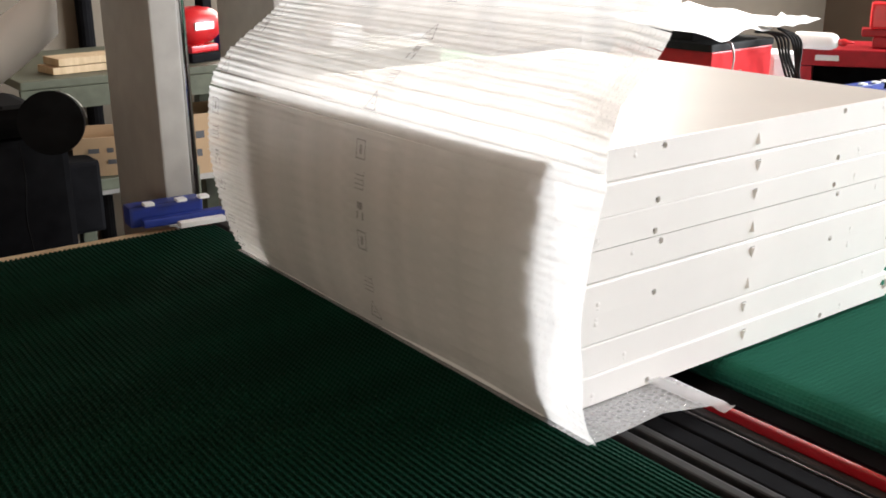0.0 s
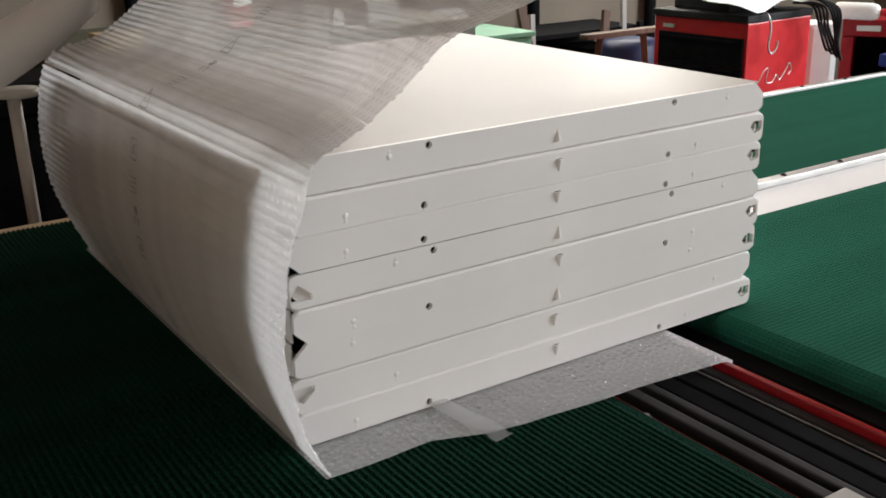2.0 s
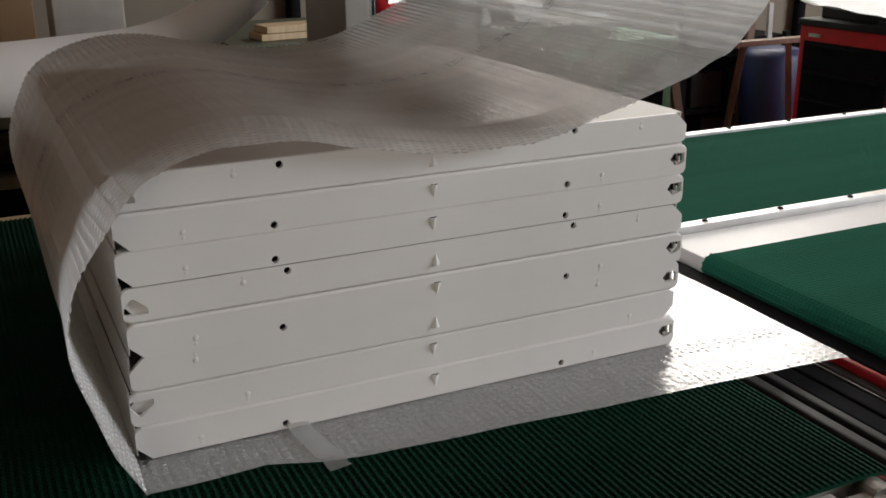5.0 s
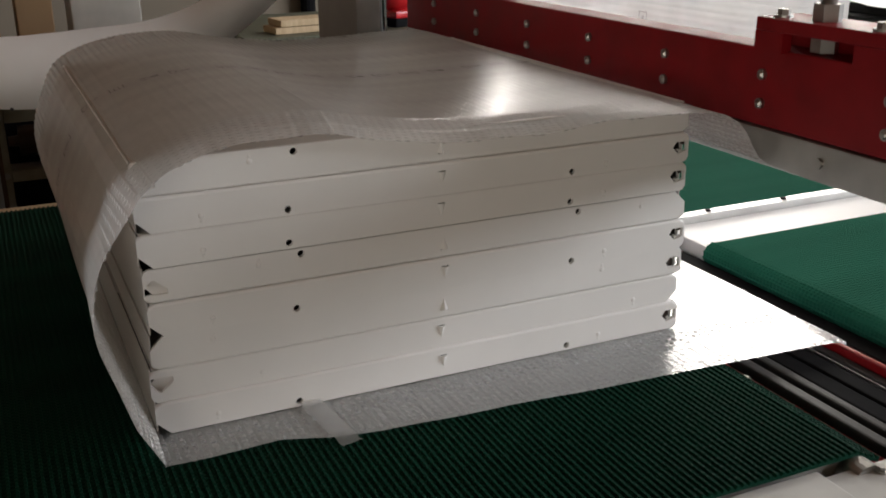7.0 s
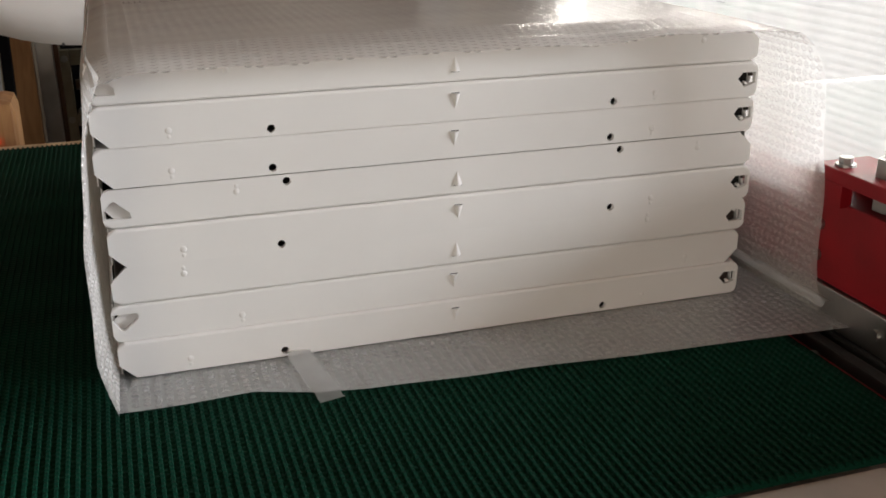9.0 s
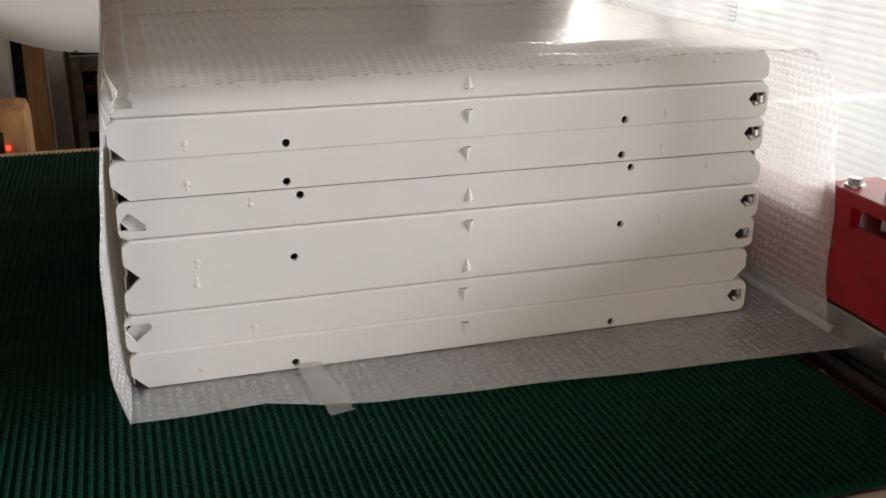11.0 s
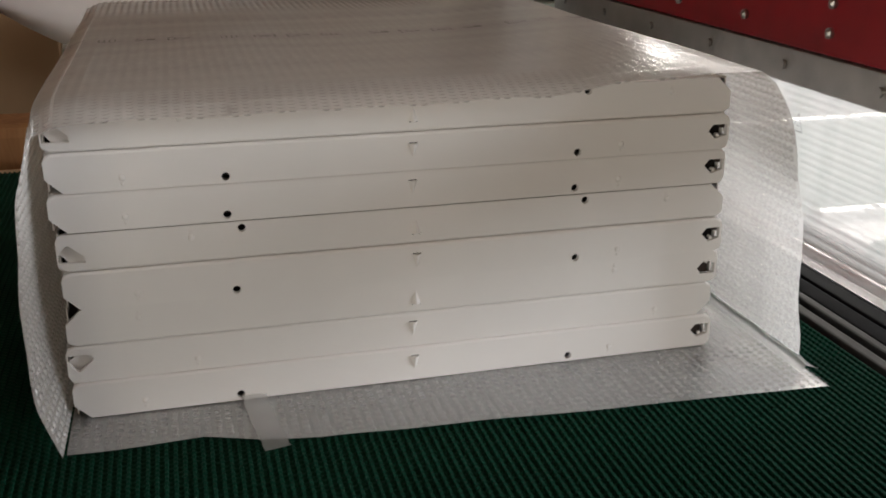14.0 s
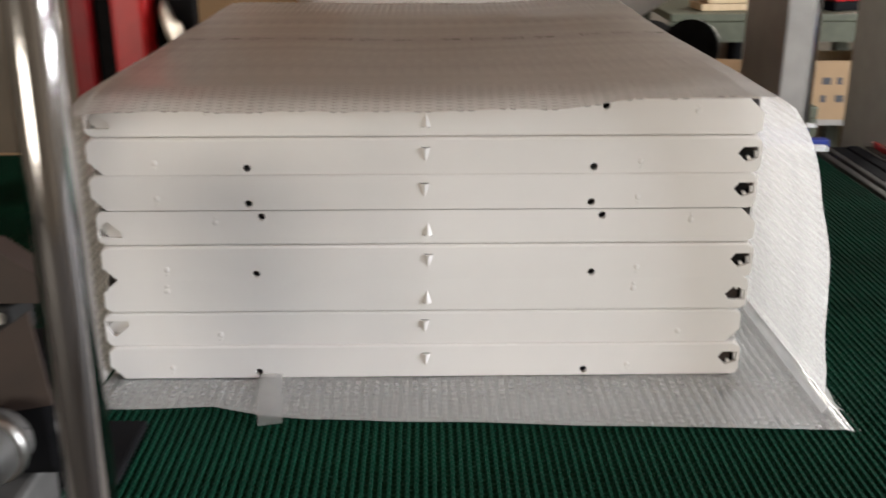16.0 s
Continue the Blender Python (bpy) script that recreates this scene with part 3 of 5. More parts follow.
    # opening of the lug: its shade is a near-black strip
    part("lug_slot_shade", box(min(a[0], b[0]) + 0.001, max(a[0], b[0]) - 0.001, -0.0004, 0.0005, fz(0.0310) - (0.0008 if s < 0 else 0), fz(0.0310) + (0.0008 if s > 0 else 0)), INSIDE_SHADE, top)
    for xd in (-0.105, 0.4535):
        bm = bmesh.new()
        for q, rr in ((0.0140, 0.0038), (0.0074, 0.0026)):
            bmesh.ops.create_uvsphere(bm, u_segments=14, v_segments=8, radius=rr, matrix=Matrix.Translation((fx(xd), 0.0004, fz(q))) @ Matrix.Diagonal((1, 0.36, 1, 1)))
        part("dimple", bm, WHITE, top, smooth=True)
    MOVES.append((top, lambda t: pose(load_x(t) + dx, dy, z)))
    return top


# heights of the panels' lower edges: folds that meet folds stand a little apart
ZP = [0.8027, 0.8457, 0.8888, 0.9315, 0.9745, 1.0186, 1.0614, 1.1042]
PANELS = [(0, 0, 1, -0.001, 0.0), (1, 0, 0, -0.003, 0.003), (0, 1, 0, 0.001, 0.001), (0, 0, 1, 0.003, 0.0), (1, 1, 1, 0.0015, 0.002),
          (0, 0, 1, -0.001, 0.001), (0, 0, 1, 0.0, 0.0), (1, 1, 1, 0.0, 0.004)]
for i, (a, b, c, dx, dy) in enumerate(PANELS):
    panel(ZP[i], a, b, c, dx, dy, i in (0, 2))

# ---------------------------------------------------------------- bubble film
D = 0.0232      # length of one rigid strip along the film
FY0, FY1 = -0.085, 0.905


def bubble_strip(lift, side, odd=0, sheet=FILM, move=lambda x, y: y, tall=1.0, reach=1.0, domes=None, cuts=8):
    """A strip of film with two staggered rows of domes on one side; lift(x, y) bends it out of its plane."""
    verts, faces, mats = [], [], []
    ys = sorted(set([FY0 + (FY1 - FY0) * i / 44 for i in range(45)] + [-0.07, -0.06, -0.05, -0.04, -0.03, -0.02, -0.01, 0.0, 0.01, 0.02, 0.03]))
    xs = [D * k / cuts for k in range(cuts)] + [D * reach]
    for x in xs:
        verts += [(x, move(x, y), lift(x, y)) for y in ys]
    n = len(ys)
    for r in range(cuts):
        for i in range(n - 1):
            a = r * n + i
            faces.append((a, a + n, a + n + 1, a + 1))
            mats.append(0)
    pitch = 0.0116
    turn = [math.pi / 3 * k for k in range(6)]
    for r in range(2):
        x = (r + 0.5) * D / 2
        y = FY0 + 0.006 + (pitch / 2 if (r + odd) % 2 else 0)
        while y < FY1 - 0.005:
            z = lift(x, y)
            yd, y = y, move(x, y)
            o = len(verts)
            verts += [(x + 0.0050 * math.cos(a), y + 0.0050 * math.sin(a), z + 0.0001 * side) for a in turn]
            verts += [(x + 0.0038 * math.cos(a), y + 0.0038 * math.sin(a), z + 0.0021 * side * tall) for a in turn]
            verts.append((x, y, z + 0.0028 * side * tall))
            for k in range(6):
                j = (k + 1) % 6
                faces += [(o + k, o + j, o + 6 + j, o + 6 + k), (o + 6 + k, o + 6 + j, o + 12)]
                mats += [1, 1]
            y = yd + pitch
    me = bpy.data.meshes.new("film_strip")
    me.from_pydata(verts, [], faces)
    me.materials.append(sheet)
    me.materials.append(domes or (BUBBLE if sheet is FILM else BUBBLE_LOW))
    me.polygons.foreach_set("material_index", mats)
    me.polygons.foreach_set("use_smooth", [True] * len(faces))
    me.update()
    return me


def hang(u):
    """How far the near margin bends down: most over the leading end of the load, nothing behind it."""
    return float(np.interp(u, [0.10, 0.40, 0.52, 0.75, 0.95, 1.12], [0.0, 0.014, 0.019, 0.018, 0.014, 0.0]))


def pulled(u, y):
    """Over the load the near margin is drawn back; elsewhere it stands out in full."""
    if y >= 0.03:
        return y
    return 0.03 - (0.03 - y) * float(np.interp(u, [0.33, 0.45, 0.98, 1.10], [1.0, 0.52, 0.52, 1.0])) * (1 + 0.06 * noise.noise((u * 9, 3.0, 1.0)))


def wave(u, y):
    """Slack and fine streaks of the film, even across the joints of the strips."""
    w = 0.0030 * noise.noise((u * 5, y * 3.5, 1.7)) + 0.0004 * noise.noise((u * 9, y * 9, 4.1))
    far = min(1.0, max(0.0, (y - 0.70) / 0.1))
    w += (0.00005 + 0.0009 * far) * math.cos(4 * math.pi * u / D)
    if y < 0.03:
        k = (0.03 - y) / 0.115
        w -= (hang(u) + 0.004 * noise.noise((u * 14, 2.0, 0.0))) * k ** 1.3
        w += 0.009 * k ** 1.2 * float(np.interp(u, [0.0, 0.06, 0.28, 0.36], [0.0, 1.0, 1.0, 0.0]))
    return w


# shape of the upper film over the load: time, then (x, z) beside the load's own origin, from the front seam backwards
LEAD = {
    0.0: [(-0.180, 0.004), (-0.196, 0.050), (-0.205, 0.170), (-0.200, 0.270), (-0.176, 0.365), (-0.061, 0.474), (-0.025, 0.546), (0.015, 0.696)],
    1.5: [(-0.180, 0.004), (-0.205, 0.080), (-0.220, 0.170), (-0.213, 0.280), (-0.178, 0.365), (-0.094, 0.398), (0.002, 0.488), (0.121, 0.544), (0.242, 0.696)],
    2.5: [(-0.185, 0.006), (-0.215, 0.120), (-0.217, 0.220), (-0.207, 0.310), (-0.187, 0.365), (-0.102, 0.396), (-0.010, 0.454), (0.058, 0.478), (0.174, 0.482), (0.336, 0.489), (0.436, 0.519), (0.496, 0.614)],
    3.5: [(-0.185, 0.006), (-0.228, 0.200), (-0.217, 0.310), (-0.175, 0.352), (-0.044, 0.377), (0.097, 0.410), (0.152, 0.422), (0.299, 0.390), (0.388, 0.400), (0.456, 0.428), (0.525, 0.466), (0.588, 0.527), (0.658, 0.652)],
    4.5: [(-.185, .006), (-.242, .19), (-.213, .30), (-.17, .357), (-.08, .392), (.01, .395), (.10, .375), (.24, .353), (.379, .365), (.46, .40), (.544, .449), (.61, .53)],
    7.0: [(-.185, .006), (-.240, .19), (-.213, .295), (-.175, .348), (-.08, .379), (.03, .384), (.12, .366), (.22, .353), (.355, .351), (.53, .354), (.603, .334), (.655, .276), (.735, .268), (.775, .33)],
    7.5: [(-.185, .006), (-.235, .19), (-.215, .30), (-.18, .355), (-.09, .372), (.03, .372), (.12, .362), (.22, .356), (.355, .355), (.54, .354), (.61, .325), (.650, .22), (.662, .172), (.735, .170), (.775, .24)],
    8.0: [(-.19, .006), (-.225, .19), (-.212, .31), (-.185, .358), (-.09, .363), (.03, .363), (.12, .361), (.22, .359), (.355, .358), (.54, .355), (.612, .325), (.648, .19), (.662, .084), (.735, .083), (.775, .15)],
    8.25: [(-.186, .005), (-.200, .06), (-.201, .18), (-.195, .29), (-.182, .348), (-.150, .359), (-.09, .361), (.03, .362), (.12, .361), (.22, .360), (.355, .358), (.54, .356), (.608, .327), (.642, .20), (.655, .05), (.735, .046), (.775, .10)],
    8.5: [(-.185, .004), (-.191, .06), (-.191, .18), (-.187, .29), (-.180, .346), (-.150, .358), (-.09, .360), (.03, .361), (.12, .360), (.22, .360), (.355, .358), (.54, .356), (.605, .33), (.636, .22), (.646, .06), (.650, .006)],
    12.25: [(-.185, .004), (-.191, .06), (-.191, .18), (-.187, .29), (-.180, .346), (-.150, .358), (-.09, .360), (.03, .361), (.12, .360), (.22, .360), (.355, .358), (.54, .360), (.600, .345), (.636, .25), (.648, .06), (.655, .006)],
    13.5: [(-.188, .004), (-.199, .09), (-.199, .19), (-.195, .30), (-.186, .350), (-.155, .359), (-.09, .360), (.03, .360), (.12, .359), (.22, .359), (.355, .360), (.54, .371), (.595, .352), (.642, .24), (.660, .05), (.668, .006)],
    16.0: [(-.188, .004), (-.206, .09), (-.206, .19), (-.200, .30), (-.186, .350), (-.155, .359), (-.09, .360), (.03, .360), (.12, .358), (.22, .358), (.355, .360), (.54, .368), (.600, .345), (.646, .22), (.662, .04), (.668, .006)],
}
ROLL = (0.955, 2.05, 0.17)


def spiral():
    pts = []
    for i in range(130):
        a = math.pi - i * 0.13
        r = ROLL[2] + 0.006 * i * 0.13 / (2 * math.pi)
        pts.append((ROLL[0] + r * math.cos(a), ROLL[1] + r * math.sin(a)))
    return pts


def smooth_path(pts, steps=6):
    """A rounded polyline through the points (Catmull-Rom)."""
    out = []
    p = [pts[0]] + list(pts) + [pts[-1]]
    for i in range(1, len(p) - 2):
        a, b, c, d = (np.array(q) for q in p[i - 1:i + 3])
        for k in range(steps):
            u = k / steps
            out.append(0.5 * ((2 * b) + (c - a) * u + (2 * a - 5 * b + 4 * c - d) * u * u + (3 * b - a - 3 * c + d) * u ** 3))
    out.append(np.array(pts[-1]))
    return np.array(out)


class Path:
    """A curve in the x-z plane by its length."""

    def __init__(self, pts):
        self.p = pts
        self.s = np.concatenate([[0], np.cumsum(np.linalg.norm(np.diff(pts, axis=0), axis=1))])

    def at(self, u):
        return np.array([np.interp(u, self.s, self.p[:, 0]), np.interp(u, self.s, self.p[:, 1])])


UP = [(ROLL[0] - ROLL[2], 1.75), (ROLL[0] - ROLL[2], 1.95)]
SPIRAL = spiral()
KEYT = sorted(LEAD)


@functools.lru_cache(maxsize=None)
def lead_path(k, t):
    x = load_x(t)
    rel = [(a + x, b + ZB) for a, b in LEAD[k]]
    tail = UP + SPIRAL if k < 8.5 else []
    return Path(smooth_path(rel + tail, 5))


@functools.lru_cache(maxsize=None)
def curtain_path(t):
    a = min(1.0, max(0.0, (t - 12.1) / 0.8))
    return Path(smooth_path([(0.652 + 0.06 * a, ZB + 0.004), (0.735, ZB + 0.005), (0.776, ZB + 0.05), (0.785, ZB + 0.22)] + UP + SPIRAL, 5))


WELD = lead_path(8.5, 8.5).s[-1]
N_PACK = int(WELD / D) + 1
N_ALL = N_PACK + 93


def chord(path, u0, y=0.0):
    a, b = path.at(u0), path.at(u0 + D)
    d = b - a
    return a, math.degrees(math.atan2(-d[1], d[0]))


def strip_point(i, t):
    """The start of strip i at time t; strip ends follow on one another."""
    u = i * D
    if t >= 8.5 and i >= N_PACK:
        return curtain_path(t).at(u - N_PACK * D)
    k = max(q for q in KEYT if q <= t)
    later = [q for q in KEYT if q > t]
    p = lead_path(k, t).at(u)
    if later:
        q = later[0]
        a = (t - k) / (q - k)
        r = lead_path(q, t).at(u) if not (q == 8.5 and i >= N_PACK) else curtain_path(t).at(u - N_PACK * D)
        p = p * (1 - a) + r * a
    return p


wrap = thing("bubble_film", "milky translucent bubble film drawn from a roll round the panel stack", "bubble wrap")
strip_plain = [bubble_strip(lambda x, y: 0.00018 * math.cos(4 * math.pi * x / D) + 0.0015 * noise.noise((0.0, y * 5, 0.3)), -1, k) for k in (0, 1)]
FILM_T = [t for t in TIMES if t <= 9.0 or t >= 12.0]
GRID = {}
for t in FILM_T:
    # one set of paths for each time
    GRID[t] = [strip_point(i, t) for i in range(N_ALL + 1)]


def bulge(p, t):
    """How far the film stands off ahead of the load at its far edge, more than at its near edge."""
    x, z = p[0] - load_x(t), p[1] - ZB
    if x > 0.0:
        return 0.0
    return float(np.interp(t, [0.0, 1.5, 2.5, 3.5], [0.03, 0.028, 0.015, 0.0])) * math.sin(math.pi * min(1.0, z / 0.55)) * (lambda q: q * q * (3 - 2 * q))(min(1.0, -x / 0.2))


def strip_pose(a, b, t):
    d = (b - a) / np.linalg.norm(b - a)
    along = Vector((d[0], 0.0, d[1]))
    across = Vector((-bulge(a, t) / (FY1 - FY0), 1.0, 0.0))
    across = (across - along * across.dot(along)).normalized()
    up = along.cross(across)
    m = Matrix((along, across, up)).transposed().to_4x4()
    m.translation = Vector((a[0], FY0, a[1])) - across * FY0
    return m


def film_rows(i):
    rows = []
    for t in FILM_T:
        a, b = GRID[t][i], GRID[t][i + 1]
        if i == N_PACK - 1 and t >= 8.5:
            b = a + (a - GRID[t][i - 1])
        rows.append((t, strip_pose(a, b, t)))
    return rows


STRIPS = []
for i in range(N_ALL):
    u = i * D
    ob = new("film_strip", bubble_strip(lambda x, y: wave(u + x, y), -1, i % 2, FILM, lambda x, y: pulled(u + x, y), reach=1.06 if u < 0.75 else 1.01, domes=BUBBLE if u < 0.36 else BUBBLE_SOFT, cuts=16) if i < N_PACK else strip_plain[i % 2])
    ob.parent = wrap
    STRIPS.append(ob)
    MOVES.append((ob, film_rows(i)))

# printed marks on some strips: unreadable rows of small bars, boxes and triangles
mark_kinds = []


def mark_mesh(kind):
    bm = bmesh.new()

    def bar(x0, x1, y0, y1):
        z = 0.0012
        bm.faces.new([bm.verts.new(p) for p in ((x0, y0, z), (x1, y0, z), (x1, y1, z), (x0, y1, z))])
    if kind == 0:       # triangle outline
        pts = [(0.0, -0.014), (0.0, 0.014), (0.030, 0.0)]
        for a, b in zip(pts, pts[1:] + pts[:1]):
            a, b = Vector((*a, 0.0012)), Vector((*b, 0.0012))
            n = Vector((-(b - a).y, (b - a).x, 0)).normalized() * 0.0011
            bm.faces.new([bm.verts.new(p) for p in (a - n, b - n, b + n, a + n)])
        bar(0.008, 0.010, -0.004, 0.004)
    elif kind == 1:     # unreadable text as one comb of bars
        xs = [0.001, 0.0025, 0.008, 0.0095, 0.015, 0.0165, 0.022, 0.0235, 0.029]
        z = 0.0012
        low = [bm.verts.new((x, -0.012, z)) for x in xs]
        mid = [bm.verts.new((x, -0.0105, z)) for x in xs]
        top = [bm.verts.new((x, 0.012, z)) for x in xs]
        for k in range(len(xs) - 1):
            bm.faces.new((low[k], low[k + 1], mid[k + 1], mid[k]))
            if k % 2 == 0:
                bm.faces.new((mid[k], mid[k + 1], top[k + 1], top[k]))
    elif kind == 2:     # box outline with a bar
        for c in ((0.0, 0.030, -0.012, -0.010), (0.0, 0.030, 0.010, 0.012), (0.0, 0.002, -0.012, 0.012), (0.028, 0.030, -0.012, 0.012), (0.008, 0.022, -0.003, 0.003)):
            bar(*c)
    else:               # cup and arrow marks as small bars
        for c in ((0.002, 0.014, -0.010, -0.006), (0.002, 0.014, 0.004, 0.008), (0.018, 0.029, -0.008, 0.006), (0.014, 0.018, -0.002, 0.0)):
            bar(*c)
    me = bpy.data.meshes.new("printed_mark")
    bm.to_mesh(me)
    bm.free()
    me.materials.append(FILM_INK)
    return me


MARKS = [mark_mesh(k) for k in range(4)]
for n, i in enumerate(range(1, N_ALL)):
    if n % 9 not in (0, 2, 5, 7) or (i >= N_PACK and n % 9):
        continue
    for y in (0.392, 0.872):
        m = new("printed_mark", MARKS[(n // 2 + n // 9) % 4])
        m.parent = STRIPS[i]
        m.location = (0.002, y, 0.0002)

# the lower web: comes up through the gap and lies under the load
N_LOW = 51


def low_point(u, t):
    front = load_x(t) - 0.186
    edge = 0.7835
    q = edge - (front + u)
    if t > 12.1 and u > 0.88:
        q = min(q, -0.14 - (u - 0.88))
        q = (edge - (-0.186 + u)) + (q - (edge - (-0.186 + u))) * min(1, (t - 12.1) / 0.6)
    if q >= 0:
        return np.array([front + u, ZB + 0.0014])
    r = 0.005
    if -q < r * math.pi / 2:
        a = -q / r
        return np.array([edge + r * math.sin(a), ZB + 0.0014 - r + r * math.cos(a)])
    return np.array([edge + r, ZB + 0.0014 - r - (-q - r * math.pi / 2)])


def edge_in(u):
    """How far the near edge of the lower film lies in or out: drawn in ahead of the tape, slanting out behind it."""
    return float(np.interp(u, [0.0, 0.14, 0.20, 0.26, 1.2], [0.009, 0.014, -0.008, -0.019, -0.074]))


lower = thing("lower_bubble_film", "milky bubble film lying under the panel stack on the green belt", "bubble wrap")
for i in range(N_LOW):
    rows = []
    for t in FILM_T:
        a, b = low_point(i * D, t), low_point((i + 1) * D, t)
        d = b - a
        rows.append((t, pose(a[0], 0, a[1], 0, math.degrees(math.atan2(-d[1], d[0])), 0)))
    u = i * D
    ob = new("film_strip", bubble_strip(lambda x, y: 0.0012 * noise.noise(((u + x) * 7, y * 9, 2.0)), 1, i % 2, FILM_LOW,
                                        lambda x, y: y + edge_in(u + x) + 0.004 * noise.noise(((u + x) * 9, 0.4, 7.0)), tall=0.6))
    ob.parent = lower
    MOVES.append((ob, rows))

# a short tab of clear tape on the lower film
bm = bmesh.new()
TAB = [(0.004, 0.0075), (-0.003, 0.0072), (-0.016, 0.0052), (-0.045, 0.0056), (-0.080, 0.0050), (-0.100, 0.0058), (-0.112, 0.0036), (-0.124, 0.0048)]
rim = [[bm.verts.new((w + 0.004 * k / 7, y + 0.004 * math.sin(9 * w + k), z + 0.0012 * math.sin(1.7 * k + 60 * w))) for w in (-0.014, -0.007, 0.0, 0.007, 0.014)] for k, (y, z) in enumerate(TAB)]
for p, q in zip(rim, rim[1:]):
    for k in range(4):
        bm.faces.new((p[k], p[k + 1], q[k + 1], q[k]))
tab = tagged(part("tape_tab", bm, TAPE, smooth=True), "short milky tab of clear packing tape on the film", "tape")
MOVES.append((tab, lambda t: pose(load_x(t) + 0.012, 0, ZB, 0, 0, 6)))

# the pinched weld that closes the wrap behind the load
bm = bmesh.new()
N = 90
for k in range(N + 1):
    y = FY0 - 0.02 + (FY1 - FY0 + 0.02) * k / N
    w = 0.010 + 0.004 * noise.noise((y * 30, 0, 0))
    z = 0.004 + 0.004 * noise.noise((y * 22, 5, 0))
    for v in ((-0.006, y, 0.004), (0.0, y, 0.010 + z), (w, y, 0.008 + z * 0.5), (w * 1.9, y, 0.006)):
        bm.verts.new(v)
bm.verts.ensure_lookup_table()
for k in range(N):
    for j in range(3):
        bm.faces.new((bm.verts[4 * k + j], bm.verts[4 * k + j + 1], bm.verts[4 * k + j + 5], bm.verts[4 * k + j + 4]))
weld = part("weld_seam", bm, TAPE, wrap, "pinched milky weld seam", True)
WELD_ROWS = []
for t in FILM_T:
    a = GRID[t][N_PACK - 1]
    WELD_ROWS.append((t, pose(a[0] if t < 12 else load_x(t) + 0.652 + 0.012 * min(1, (t - 12) / 1.5), 0, a[1] - 0.004 if t < 12 else ZB)))
MOVES.append((weld, WELD_ROWS))

# ---------------------------------------------------------------- round the machine: far side


def at(x, y, z=0.0, turn=0.0):
    return pose(x, y, z, 0, 0, turn)


def tube(name, pts, r, mat, parent=None, label="", n=8):
    """A round bar or cable along points."""
    cu = bpy.data.curves.new(name, "CURVE")
    cu.dimensions, cu.bevel_depth, cu.bevel_resolution = "3D", r, 2
    sp = cu.splines.new("POLY")
    fine = smooth3(pts)
    sp.points.add(len(fine) - 1)
    for p, q in zip(sp.points, fine):
        p.co = (*q, 1)
    tmp = bpy.data.objects.new("tmp", cu)
    me = bpy.data.meshes.new_from_object(tmp)
    bpy.data.objects.remove(tmp)
    me.name = name
    me.materials.clear()
    me.materials.append(mat)
    for p in me.polygons:
        p.use_smooth = True
    ob = new(name, me)
    if parent is not None:
        ob.parent = parent
    if label:
        ob["label"] = label
    return ob


def smooth3(pts, steps=6):
    out = []
    p = [pts[0]] + list(pts) + [pts[-1]]
    for i in range(1, len(p) - 2):
        a, b, c, d = (Vector(q) for q in p[i - 1:i + 3])
        for k in range(steps):
            u = k / steps
            out.append(0.5 * ((2 * b) + (c - a) * u + (2 * a - 5 * b + 4 * c - d) * u * u + (3 * b - a - 3 * c + d) * u ** 3))
    out.append(Vector(pts[-1]))
    return out


def lathe(profile, n=28, bm=None, m=None):
    """Turned body from (radius, height) pairs."""
    bm = bm or bmesh.new()
    m = m or Matrix()
    rings = [[bm.verts.new(m @ Vector((r * math.cos(2 * math.pi * i / n), r * math.sin(2 * math.pi * i / n), z))) for i in range(n)] for r, z in profile]
    for a, b in zip(rings, rings[1:]):
        for i in range(n):
            bm.faces.new((a[i], a[(i + 1) % n], b[(i + 1) % n], b[i]))
    bm.faces.new(rings[0][::-1]), bm.faces.new(rings[-1])
    return bm


def tool_cabinet(m, label, w, d, h, drawers, category="tool cabinet"):
    """Red roller cabinet with a black drawer front, top tray and castors. Front faces -y of its own frame."""
    top = thing("tool_cabinet", label, category, m)
    part("body", box(0, w, 0.012, d, 0.09, h - 0.03, 0.006), BRIGHTRED, top)
    part("top_tray", box(-0.006, w + 0.006, 0.0, d + 0.004, h - 0.03, h, 0.006), RUBBER, top, "black rubber top tray")
    step = (h - 0.22) / drawers
    for i in range(drawers):
        z = 0.13 + i * step
        dr = part("drawer", box(0.035, w - 0.015, 0.0, 0.0115, z, z + step - 0.002, 0.002), BLACK, top, "black drawer front")
        part("drawer_grip", box(0.05, w - 0.045, -0.010, -0.0005, z + step - 0.026, z + step - 0.014, 0.003), BLACK, dr)
    part("badge", box(0.05, 0.11, 0.008, 0.0115, h - 0.075, h - 0.06), ALU, top)
    for x in (0.05, w - 0.05):
        for y in (0.06, d - 0.06):
            part("castor", cyl((x - 0.015, y, 0.045), (x + 0.015, y, 0.045), 0.045, 20), RUBBER, top)
    return top


cab = tool_cabinet(at(3.0, 2.30, 0, -86.5), "red roller tool cabinet with black drawers and papers on top", 0.49, 0.43, 0.935, 6)
tagged(part("tool_case", box(3.08, 3.36, 1.95, 2.26, 0.9352, 0.992, 0.008), RUBBER), "flat black tool case on the red cabinet", "case")
